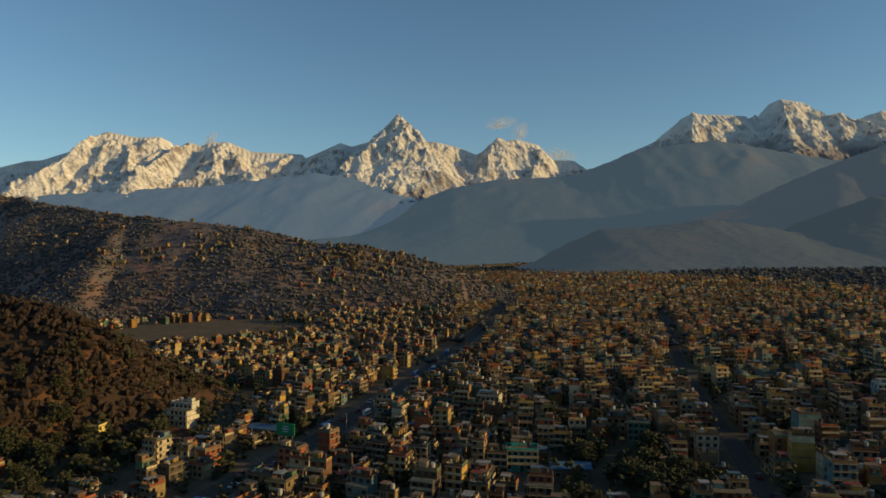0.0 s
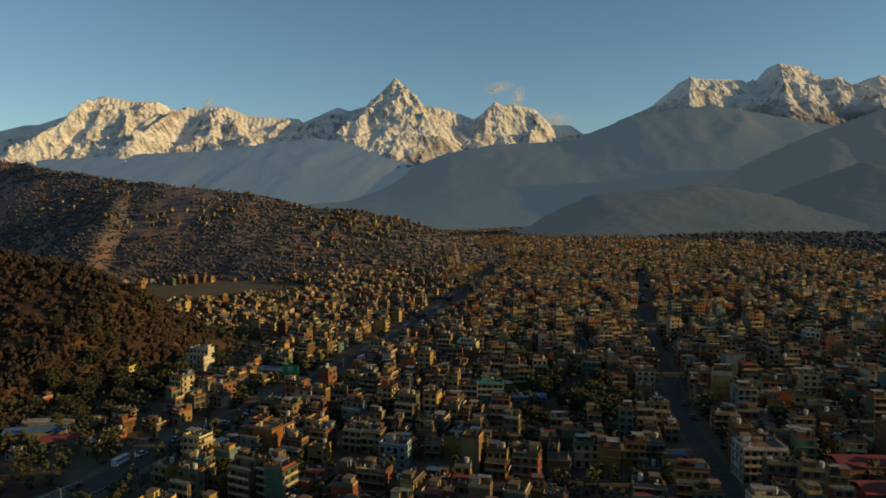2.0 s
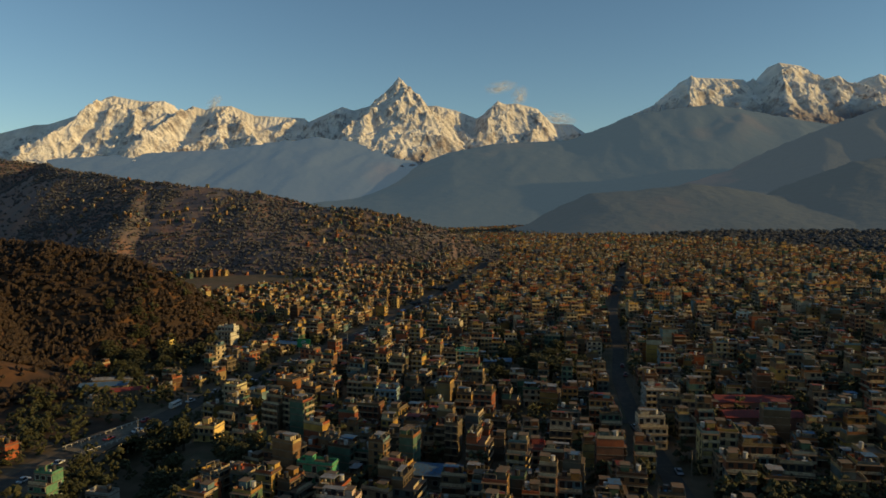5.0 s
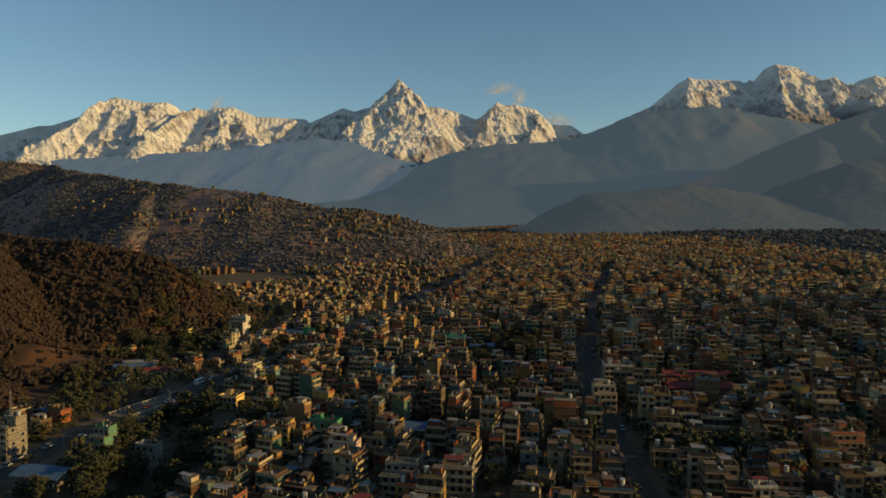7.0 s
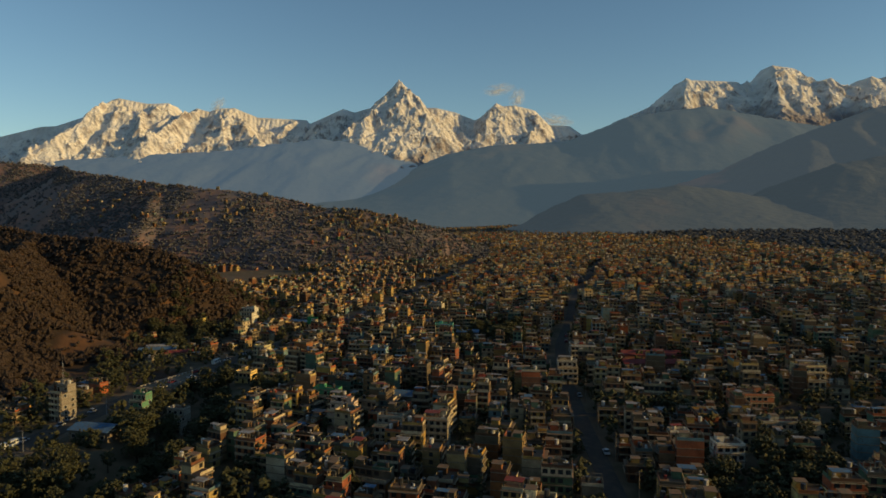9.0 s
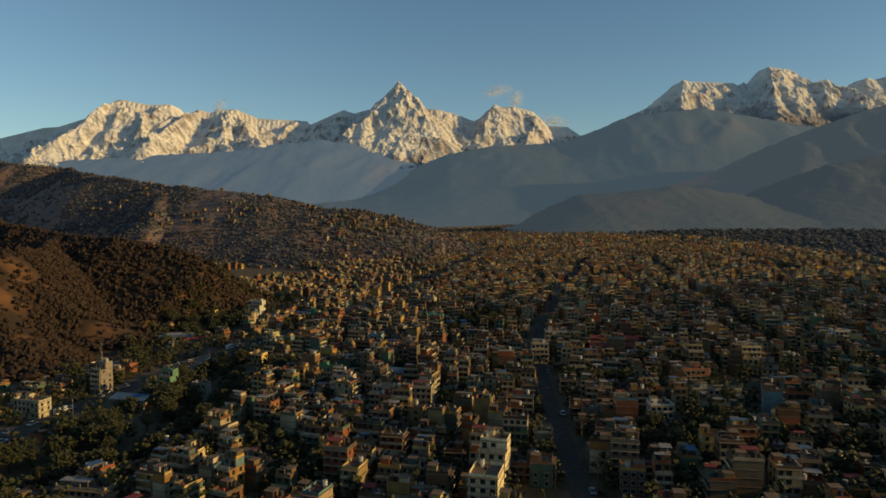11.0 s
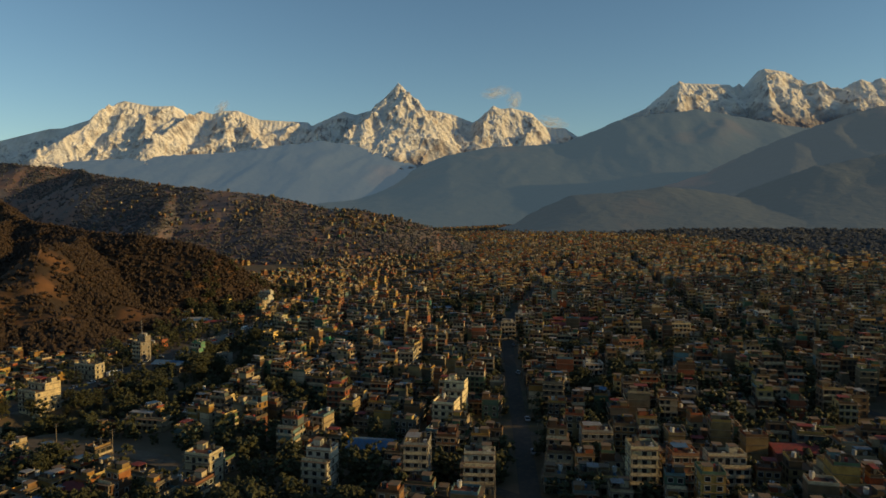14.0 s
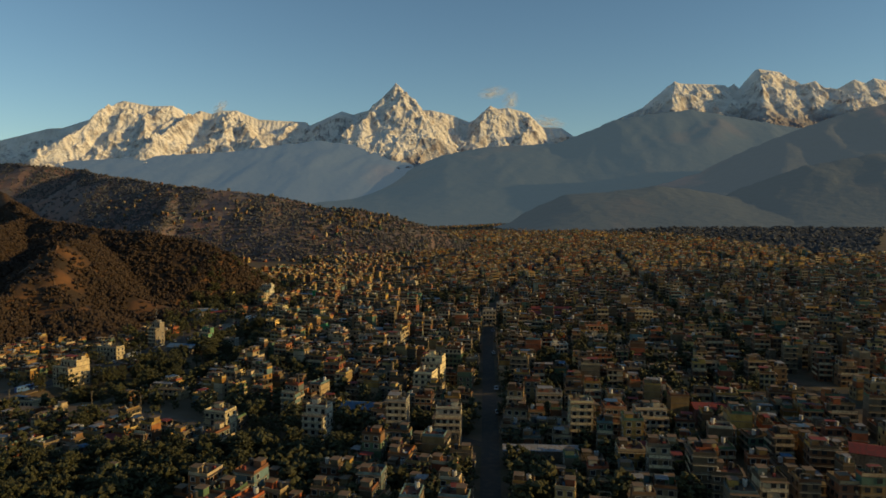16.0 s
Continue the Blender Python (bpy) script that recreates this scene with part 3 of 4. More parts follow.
    if blank_sides != 2 and (not blank_sides or r.random() < 0.7):
        dn = max(1, int(d / 2.6))
        for i in range(full):
            for k in range(dn):
                cy = -hd + (k + 0.5) * d / dn
                for side in (-1, 1):
                    if r.random() < 0.8:
                        out.append(("window", "window", [("winx", side * hw, cy, side, i * fh + 0.75, i * fh + 1.95, 0.55)]))
    return out


SURFACE = {"concrete": CONCRETE, "rail": RAIL_PAINT, "door": BARK, "deck_red": DECK_RED, "tank": TANK, "tin_red": TIN_RED, "tin_blue": TIN_BLUE, "tin_grey": TIN_GREY, "window": GLASS, "white": WHITE_TIN}


def put_shape(b, s, mats, t=None):
    """One shape of house_shapes into a Build; mats: (surface, top) slots, or (frame, pane) for windows."""
    if s[0] == "tube":
        b.tube(*s[1:], n=8, mat=mats[0], t=t)
    elif s[0] in ("win", "winx"):
        kind, cx, cy, side, z0, z1, h = s
        if mats[0] == mats[1]:
            if kind == "win":
                b.box(cx - h, cx + h, *sorted((cy + side * 0.07, cy - side * 0.02)), z0, z1, mats[1], t=t)
            else:
                b.box(*sorted((cx + side * 0.07, cx - side * 0.02)), cy - h, cy + h, z0, z1, mats[1], t=t)
            return
        e = 0.1
        rings = [(h + e, e, -0.01), (h + e, e, 0.13), (h, 0.0, 0.13), (h, 0.0, 0.05)]
        vs = []
        for half, grow, out in rings:
            for a, z in ((-half, z0 - grow), (half, z0 - grow), (half, z1 + grow), (-half, z1 + grow)):
                vs.append((cx + a, cy + side * out, z) if kind == "win" else (cx + side * out, cy + a, z))
        flip = (side > 0) == (kind == "win")
        o, fs = 0, []
        for k in range(3):
            fs += [(4 * k + i, 4 * k + (i + 1) % 4, 4 * k + 4 + (i + 1) % 4, 4 * k + 4 + i) for i in range(4)]
        pane = (12, 13, 14, 15)
        if flip:
            fs, pane = [tuple(reversed(q)) for q in fs], tuple(reversed(pane))
        b.add(vs, fs, mats[0])
        n = len(b.v) - 16
        b.f.append(tuple(n + i for i in pane))
        b.m.append(mats[1])
    else:
        b.box(*s, mat=mats[0], top=mats[1], t=t)


window_meshes = {}


def house(name, r, w, d, floors, label, wall=None, trim=None, blank_sides=True, fh=2.3, group=""):
    """A house as a thing with all its parts under an Empty at its base."""
    root = new(name)
    root.empty_display_size = 1
    for pname, kind, shapes in house_shapes(r, w, d, floors, blank_sides=blank_sides, fh=fh):
        b = Build()
        if kind == "window":
            s = shapes[0]
            key = (s[0], s[3], round(s[5] - s[4], 2), round(s[6], 2))
            if key not in window_meshes:
                put_shape(b, (s[0], 0, 0, s[3], 0, s[5] - s[4], s[6]), (0, 1))
                window_meshes[key] = b.mesh("window", [FRAME_W, GLASS])
            part("window", window_meshes[key], root, m=Matrix.Translation((s[1], s[2], s[4])))
            continue
        for s in shapes:
            put_shape(b, s, (0, 1))
        side = (wall or WALL) if kind in ("wall", "wall2") else (trim if trim and kind in ("rail", "concrete") else SURFACE[kind])
        made = part(pname, b.mesh(pname, [side, ROOF_DECK if pname in ("slab", "wall", "stair_roof") else side]), root)
        if pname == "water_tank":
            lid = Build()
            lid.tube(*shapes[0][1:3], shapes[0][4], shapes[0][4] + 0.14, 0.3, 0.22, n=8)
            part("lid", lid.mesh("lid", [TANK]), made)
    return tagged(root, label, "house", group)


def heading_at(x, y):
    """The turn of the plots: along the street in the east, along the main road in the west."""
    k = min(1.0, max(0.0, (60 - x) / 110))
    return -(11 * (1 - k) + 28 * k) + (15 if y > 330 and x > 40 else 0)


def near_line(x, y, pts):
    best = 1e18
    for p, q in zip(pts[:-1], pts[1:]):
        ax, ay = p[0], p[1]
        dx, dy = q[0] - ax, q[1] - ay
        s = ((x - ax) * dx + (y - ay) * dy) / (dx * dx + dy * dy)
        s = 0.0 if s < 0 else 1.0 if s > 1 else s
        best = min(best, (x - ax - s * dx) ** 2 + (y - ay - s * dy) ** 2)
    return math.sqrt(best)


PARKS = [(58, 210, 17), (76, 214, 14), (68, 246, 18), (66, 288, 12), (-234, 710, 110), (-170, 690, 80), (106, -9, 14), (120, 2, 12), (132, 27, 9), (-9, 226, 8), (-62, -112, 14), (-19, -114, 12), (8, -119, 9), (-113, -15, 10), (-80, 8, 17), (-92, -78, 11), (-40, -120, 13), (-85, -118, 12), (-100, 30, 12), (-60, 30, 8), (-48, 120, 10), (-44, 165, 9),
         (-108, -134, 12), (-72, -136, 14), (-45, -142, 14), (-95, -150, 12), (-22, -134, 10), (-128, 258, 26), (-150, 292, 24), (-112, 290, 16)]


def town_mask(x, y):
    """Where plots are built on."""
    if near_line(x, y, MAIN_ROAD) < (17 if y < 230 else 15 if y < 620 else 12) or near_line(x, y, STREET) < 6.8 or near_line(x, y, DIRT_LANE) < 8:
        return False
    if near_line(x, y, RIVER) < (24 if y < 200 else 15):
        return False
    if any(math.hypot(x - a, y - b) < rr for a, b, rr in PARKS):
        return False
    if any(near_line(x, y, q) < 5.8 for q in CROSS_LANES):
        return False
    if x < -80 and 0 < y < 950 and near_hill_z(x, y) > base_z(x, y) - 0.8:
        return False
    return True


landmarks = []


def landmark(x, y, w, d, storeys, turn, colour, label):
    """A house that can be told from the rest by its colour or size."""
    landmarks.append((x, y, max(w, d)))
    h = house("house", random.Random(int(x * 31 + y)), w * 0.85, d * 0.75, storeys, label, wall=plain_wall("house_paint", colour),
              blank_sides=2 if "blank" in label else storeys < 5 and w > 10, group="named town houses")
    h.matrix_basis = pose(x, y, land_z(x, y) + 0.1, 0, 0, turn)


landmark(34, 244, 13, 9, 3, -8, (0.10, 0.42, 0.36), "turquoise three-storey house with white balconies")
landmark(-65, 147, 9.5, 9, 2, -14, (0.90, 0.66, 0.26), "bright yellow two-storey house in the sun")
landmark(-66, 186, 8, 8, 4, -26, (0.66, 0.60, 0.36), "slim pale yellow house with open balcony floors")
landmark(-31, 205, 6.5, 8, 3, -26, (0.62, 0.40, 0.14), "narrow orange house with white-framed windows")
landmark(99, 152, 14, 12, 4, -6, (0.48, 0.47, 0.45), "large pale grey commercial block beside the street")
landmark(-125, 96, 7, 9, 6, -24, (0.30, 0.26, 0.22), "six-storey grey tower house with window grid")
landmark(-94, 95, 7, 8, 4, -16, (0.13, 0.29, 0.18), "green-painted town house with concrete ledges")
landmark(-80, 96, 9, 9, 4, -16, (0.40, 0.38, 0.34), "grey concrete town house with balconies")
landmark(109, 15, 9.5, 8, 3, -4, (0.72, 0.68, 0.60), "white three-storey house with roof terrace")
landmark(99, 26, 7, 8, 3, -4, (0.70, 0.67, 0.60), "small white two-tone house")
landmark(140, 64, 17, 10, 3, -4, (0.46, 0.17, 0.09), "long orange-brick block with banded balconies")
landmark(44, -34, 9, 12, 6, -17, (0.84, 0.72, 0.48), "tall cream apartment house with blank sunlit side wall")
landmark(40, -51, 9, 12, 5, -17, (0.84, 0.72, 0.48), "cream blank-sided apartment house stepped below its taller neighbour")
landmark(-131, 4, 13, 15, 5, -27, (0.62, 0.50, 0.32), "tan office block with a grid of windows")
landmark(-138, 62, 16, 8, 3, -20, (0.58, 0.50, 0.36), "long cream hotel block above the main road")
landmark(-20, 98, 13, 9, 3, -18, (0.10, 0.36, 0.20), "green house with red roof edge")
landmark(30, -98, 8, 10, 6, -8, (0.34, 0.32, 0.29), "grey concrete tower house")
landmark(47, -104, 10, 10, 5, -7, (0.52, 0.47, 0.38), "cream corner house with rows of small windows")
landmark(2, -94, 9, 11, 5, -16, (0.58, 0.54, 0.46), "white house with red tiled terrace")
landmark(85, -82, 11, 9, 4, -6, (0.30, 0.28, 0.25), "bare concrete house with blank street wall")
landmark(90, -110, 8.5, 9, 6, -5, (0.56, 0.47, 0.30), "pale yellow apartment house with window rows")
landmark(101, -110, 8, 9, 5, -5, (0.34, 0.16, 0.09), "brown brick house joined to the yellow apartments")
landmark(114, -108, 12, 10, 4, -5, (0.55, 0.48, 0.36), "cream house with green side wall")
landmark(178, 92, 13, 10, 4, -4, (0.58, 0.48, 0.28), "pale yellow block with ribbon windows")
landmark(136, 30, 22, 9, 3, -4, (0.40, 0.37, 0.30), "long grey-green school block")
landmark(-106, 318, 13, 11, 4, -20, (0.72, 0.68, 0.58), "white hotel with terraces at the foot of the hill")
landmark(205, 305, 8, 8, 4, -10, (0.40, 0.58, 0.66), "pale blue house among grey roofs")
landmark(31, 318, 12, 9, 4, -20, (0.58, 0.52, 0.40), "tan concrete house with blank sunlit side")
landmark(42, 104, 12, 10, 3, -8, (0.50, 0.12, 0.09), "red-brick house with red roof and white bands")
landmark(-3, 176, 10, 8, 3, -16, (0.30, 0.45, 0.55), "pale blue house with white upper storey")
landmark(240, 118, 10, 9, 4, -4, (0.60, 0.62, 0.62), "white house standing above the roofs")
landmark(-51, -2, 9, 7, 2, -18, (0.66, 0.52, 0.28), "cream house with red roof band")
landmark(-10, 68, 11, 9, 4, -16, (0.66, 0.50, 0.42), "pinkish white house with balcony bands")
landmark(8, 48, 10, 9, 4, -14, (0.42, 0.38, 0.32), "bare concrete house with roof posts")
landmark(24, 46, 10, 9, 4, -12, (0.52, 0.46, 0.34), "tan house with open roof terrace")
landmark(84, 118, 10, 10, 4, -6, (0.56, 0.50, 0.40), "cream corner house at the street bend")
landmark(-34, -85, 10, 9, 4, -18, (0.55, 0.47, 0.32), "cream terrace house above the trees")
landmark(-72, -30, 18, 7, 2, -12, (0.40, 0.33, 0.22), "long low tan house with pitched annex")
landmark(-140, -20, 13, 9, 3, -14, (0.58, 0.48, 0.32), "cream house beside the main road")

landmark(-138, 300, 14, 8, 1, -10, (0.85, 0.66, 0.20), "low yellow house among the trees at the hill's foot")

near_plots, far_plots = [], []
taken = [(x, y, size * 0.5) for x, y, size in landmarks]
# yards and open ground in front of the sunlit houses, and the plots of the halls
taken += [(x + 8, y - 4, 4) for x, y, _ in landmarks] + [(x + 15, y - 6, 3) for x, y, _ in landmarks]
taken += [(38, 222, 9), (30, 230, 6), (122, 147, 8), (131, 146, 8), (140, 145, 8), (118, 131, 7), (126, 130, 7), (135, 129, 7), (48, 232, 8), (15, 96, 9), (-134, 219, 11), (-118, 208, 9),
          (-136, 232, 9), (-64, 300, 9), (-100, 70, 9), (67, -124, 7), (75, -125, 7), (83, -126, 7), (140, -95, 8), (163, -148, 8), (15, -70, 9), (-55, 288, 6), (-60, 280, 6), (-105, 140, 12), (-52, 143, 6), (-44, 140, 6), (-36, 138, 6), (-54, 182, 5), (-46, 180, 5),
          (-64, 134, 8), (-66, 124, 7), (-57, 134, 6), (-60, 114, 6), (-138, 292, 7), (-134, 282, 7)]
cells = {}
for x, y, q in taken:
    cells.setdefault((int(x // 40), int(y // 40)), []).append((x, y, q))


def free(x, y, q):
    cx, cy = int(x // 40), int(y // 40)
    return all(math.hypot(x - a, y - b) > q + c for i in (-1, 0, 1) for j in (-1, 0, 1) for a, b, c in cells.get((cx + i, cy + j), ()))


y = -165.0
while y < 2450:
    pitch_ = 8.7 if y < 350 else 10.0 if y < 900 else 14.5
    lo, hi = -0.66 * (y + 340) - 30, 0.70 * (y + 340) + 40
    edge = np.interp(y, [-200, 529, 768, 1066, 1418, 1797, 2450], [600, 560, 560, 590, 500, 470, 400])
    x = max(lo, -330 if y < 700 else -600)
    while x < min(hi, edge):
        px, py = x + rng.uniform(-2.8, 2.8), y + rng.uniform(-2.8, 2.8)
        x += pitch_
        if rng.random() < (0.15 if y < 420 else 0.06) or fbm(px / 55, py / 55, 2, 4) < 0.25:
            continue
        if not town_mask(px, py):
            continue
        hz = mid_hill_z(px, py) - base_z(px, py) if py > 700 else -1
        if hz > -0.8:
            if hz > 95 or px < -170 or rng.random() < (0.70 if px > -110 else 0.90):
                continue
        if py > 650 and px < -150 and rng.random() < 0.55:
            continue
        w, d = rng.uniform(4.2, 8.0), rng.uniform(4.4, 6.8)
        if not free(px, py, min(w, d) * 0.45):
            continue
        fl = rng.choice((1, 2, 2, 2, 3, 3, 3, 3, 4, 4, 5) if y < 420 else (1, 2, 2, 3, 3, 3, 4))
        if px < -92 and -20 < py < 240 or px < -55 and py < 20:
            if rng.random() < 0.3:
                continue
            fl = min(fl, rng.choice((1, 1, 2, 2)))
        if hz > -0.8:
            fl, w, d = min(fl, 2), w * 0.75, d * 0.75
        rec = (px, py, w, d, fl, heading_at(px, py) + rng.uniform(-5, 5) + rng.choice((0, 0, 90, 180)), land_z(px, py))
        (near_plots if -135 < px < 175 and py < 112 else far_plots).append(rec)
    y += pitch_

KINDS = [("plastered concrete town house with flat roof and water tank", 5.6, 6.4, 3), ("tall narrow concrete house with roof stair tower", 4.8, 6.8, 4),
         ("painted brick house with concrete ledges and terrace", 6.4, 6.2, 3), ("low plastered house with parapet roof", 6.2, 5.6, 2),
         ("four-storey house with projecting balcony slabs", 6.2, 6.0, 4), ("two-storey town house with rooftop shed", 5.6, 6.0, 2),
         ("broad three-storey house with set-back top floor", 7.4, 6.2, 3), ("five-storey concrete house with window rows", 5.8, 6.8, 5)]
protos = []
for i, (label, w, d, fl) in enumerate(KINDS * 2):
    protos.append((fl, w, d, house("house", random.Random(100 + i), w, d, fl, label, group="town houses")))
used = set()
NEAR_LIMIT = 126
rng.shuffle(near_plots)
near_plots.sort(key=lambda p: math.hypot(p[0] - 30, p[1] + 130))
for n, (x, y, w, d, fl, turn, z) in enumerate(near_plots):
    if n >= NEAR_LIMIT:
        far_plots.append((x, y, w, d, fl, turn, z))
        continue
    near = [i for i, p in enumerate(protos) if abs(p[0] - fl) <= (0 if fl > 1 else 1)]
    i = rng.choice(near)
    m = pose(x, y, z + 0.1, 0, 0, turn)
    if i not in used:
        used.add(i)
        protos[i][3].matrix_basis = m
    else:
        copy_thing(protos[i][3], m)
for i, p in enumerate(protos):
    if i not in used:
        for o in (*p[3].children_recursive, p[3]):
            bpy.data.objects.remove(o)

# the rest of the town, out to the foot of the hills
mats = [WALL_FAR, CONCRETE, GLASS, TANK, TIN_RED, TIN_BLUE, TIN_GREY, ROOF_DECK, RAIL_PAINT, DECK_RED, WHITE_TIN]
slot_of = {"wall": 0, "wall2": 0, "concrete": 1, "rail": 8, "door": 2, "deck_red": 9, "tank": 3, "tin_red": 4, "tin_blue": 5, "tin_grey": 6, "window": 2, "white": 10}
bands = {"houses_across_town": Build(), "houses_far_town": Build()}
for n, (x, y, w, d, fl, turn, z) in enumerate(far_plots):
    b = bands["houses_across_town" if y < 420 else "houses_far_town"]
    c, s = math.cos(radians(turn)), math.sin(radians(turn))

    def t(p, x=x, y=y, z=z, c=c, s=s):
        return (x + c * p[0] - s * p[1], y + s * p[0] + c * p[1], z + p[2] + 0.1)

    r = random.Random(n)
    for pname, kind, shapes in house_shapes(r, w, d, fl):
        if y > 420 and pname in ("door", "post", "column_stub", "pillar", "balcony_rail", "stair_roof", "terrace_rail", "sunshade", "roof_frame", "side_rail"):
            continue
        if y > 900 and pname in ("parapet",):
            continue
        if y > 700 and pname in ("solar_heater", "roof_crate", "roof_shed", "roof_tiles", "slab") and (pname != "slab" or n % 3):
            continue
        k = slot_of[kind]
        for sh in shapes:
            if kind == "window":
                # far off, only the windows towards the valley's mouth
                south = c * sh[3] if sh[0] == "win" else s * sh[3]
                if south > 0.25 or y > 420 and south > -0.1 or y > 1000:
                    continue
            put_shape(b, sh, (k, 7 if pname in ("slab", "wall", "stair_roof", "upper_wall") else k), t)
for name, b in bands.items():
    tagged(new(name, b.mesh(name, mats)), "densely packed concrete houses in cream, grey and brick" if "across" in name else "far rows of small pale houses towards the hills", "houses", kind="stuff")


# ---- vegetation ----
OCTA_F = [(0, 2, 4), (2, 1, 4), (1, 3, 4), (3, 0, 4), (2, 0, 5), (1, 2, 5), (3, 1, 5), (0, 3, 5)]


def clump(b, r, x, y, z, s, mat=0, flat=0.8):
    a = r.uniform(0, 3.1)
    c, q = math.cos(a), math.sin(a)
    vs = []
    for dx, dy, dz in ((1, 0, 0), (-1, 0, 0), (0, 1, 0), (0, -1, 0), (0, 0, flat), (0, 0, -flat)):
        k = s * r.uniform(0.6, 1.3)
        vs.append((x + k * (c * dx - q * dy) + r.uniform(-0.2, 0.2) * s, y + k * (q * dx + c * dy) + r.uniform(-0.2, 0.2) * s, z + k * dz))
    b.add(vs, OCTA_F, mat)


def crown_into(b, r, x, y, z, height, radius, n, size):
    """Loose heap of leaf clumps, thinner towards the rim."""
    for _ in range(n):
        a, u = r.uniform(0, 6.283), r.random() ** 0.6
        h = r.uniform(-1, 1)
        rr = radius * u * math.sqrt(max(0.05, 1 - h * h * 0.8)) * r.uniform(0.75, 1.12)
        clump(b, r, x + rr * math.cos(a), y + rr * math.sin(a), z + height * (0.5 + 0.45 * h), size * r.uniform(0.5, 1.25))


def tree(r, height, radius, label):
    root = new("tree")
    b = Build()
    b.tube(0, 0, -0.6, height * 0.55, 0.045 * height, 0.02 * height, 7)
    for k in range(4):
        a, z0 = r.uniform(0, 6.28), height * r.uniform(0.28, 0.45)
        m = Matrix.Translation((0, 0, z0)) @ Matrix.Rotation(a, 4, "Z") @ Matrix.Rotation(radians(r.uniform(35, 55)), 4, "Y")
        b.tube(0, 0, 0, height * 0.4, 0.018 * height, 0.006 * height, 5, t=lambda p, m=m: tuple(m @ Vector(p)))
    part("trunk", b.mesh("trunk", [BARK]), root)
    b = Build()
    crown_into(b, r, 0, 0, height * 0.28, height * 0.75, radius, 200, radius * 0.155)
    part("crown", b.mesh("crown", [LEAF]), root)
    return tagged(root, label, "tree", "trees among the houses")


tree_kinds = [tree(random.Random(300 + i), h, q, lab) for i, (h, q, lab) in enumerate((
    (7.5, 3.5, "broad dark green tree with a loose crown"), (8.8, 3.2, "tall dark olive tree with a ragged crown"), (5.4, 2.7, "small round-topped green tree"),
    (9.5, 4.2, "large spreading tree with dark crown"), (6.6, 2.0, "slim olive-green tree with thin crown")))]
tree_spots = []
r = random.Random(51)
for (cx, cy, q), n in zip(PARKS, (16, 13, 16, 7, 0, 0, 12, 10, 6, 3, 13, 12, 9, 7, 20, 8, 12, 9, 10, 6, 8, 6, 9, 12, 12, 8, 7, 20, 16, 10)):
    for _ in range(n):
        a, u = r.uniform(0, 6.283), q * math.sqrt(r.random())
        tree_spots.append((cx + u * math.cos(a), cy + u * math.sin(a)))
for (ax, ay), (bx, by) in zip(RIVER[2:-1], RIVER[3:]):
    for _ in range(13):
        s, o = r.random(), r.choice((-1, 1)) * r.uniform(6, 19)
        n = math.hypot(bx - ax, by - ay)
        px, py = ax + s * (bx - ax) + o * (by - ay) / n, ay + s * (by - ay) - o * (bx - ax) / n
        if near_line(px, py, MAIN_ROAD) > 9:
            tree_spots.append((px, py))
tree_spots = [p for p in tree_spots if near_line(*p, MAIN_ROAD) > (15 if p[1] > 90 else 9) and near_line(*p, STREET) > 7 and near_line(*p, DIRT_LANE) > 5]
first = set()
for x, y in tree_spots:
    i = r.randrange(len(tree_kinds))
    m = pose(x, y, land_z(x, y), 0, 0, r.uniform(0, 360))
    if i not in first:
        first.add(i)
        tree_kinds[i].matrix_basis = m
    else:
        copy_thing(tree_kinds[i], m)

# scattered trees between the plots
b = Build()
everything = [(p[0], p[1]) for p in near_plots + far_plots] + [(p[0], p[1]) for p in taken]
grid = {}
for x, y in everything:
    grid.setdefault((int(x // 12), int(y // 12)), []).append((x, y))
r = random.Random(77)
count = 0
while count < 5600:
    y = -160 + 1500 * r.random() ** 1.5
    x = r.uniform(max(-160, -0.62 * (y + 330)), min(620, 0.66 * (y + 330)))
    if near_line(x, y, MAIN_ROAD) < 8 or near_line(x, y, STREET) < 5.5 or near_line(x, y, DIRT_LANE) < 8 or x < -50 and y < 60 and r.random() < 0.25 or y > 430 and r.random() < 0.55:
        count += 0.2
        continue
    cx, cy = int(x // 12), int(y // 12)
    if any(math.hypot(x - a, y - c) < 4.6 for i in (-1, 0, 1) for j in (-1, 0, 1) for a, c in grid.get((cx + i, cy + j), ())):
        count += 0.2
        continue
    count += 1
    h = r.uniform(4.5, 9.5)
    crown_into(b, r, x, y, land_z(x, y) - 0.3, h, h * 0.38, 24 if y < 200 else 12 if y < 400 else 5, h * (0.125 if y < 200 else 0.16 if y < 400 else 0.19))
tagged(new("town_trees", b.mesh("town_trees", [LEAF])), "scattered dark green trees and bushes between houses", "trees", kind="stuff")

# woods on the hills
b = Build()
r = random.Random(88)
made = 0
while made < 27000:
    x, y = r.uniform(-520, -112), r.uniform(110, 560)
    if x < -0.70 * (y + 340):
        continue
    z = float(near_hill_z(x, y))
    up = z - float(base_z(x, y))
    made += 0.25
    if up < 0.5:
        continue
    bare = near_line(x, y, [(-300, 262), (-262, 246), (-245, 205), (-225, 185)])
    patch = near_line(x, y, [(-185, 222), (-168, 240)])
    if bare < 24 and r.random() < 0.8 or patch < 13 and r.random() < 0.9 or value_noise(x / 45, y / 45, 2) > 0.8 and r.random() < 0.6:
        continue
    made += 0.75
    h = r.uniform(2.0, 4.4)
    for k in range(2):
        clump(b, r, x + r.uniform(-1.2, 1.2), y + r.uniform(-1.2, 1.2), z + h * r.uniform(0.15, 0.6), h * r.uniform(0.36, 0.62), flat=0.95)
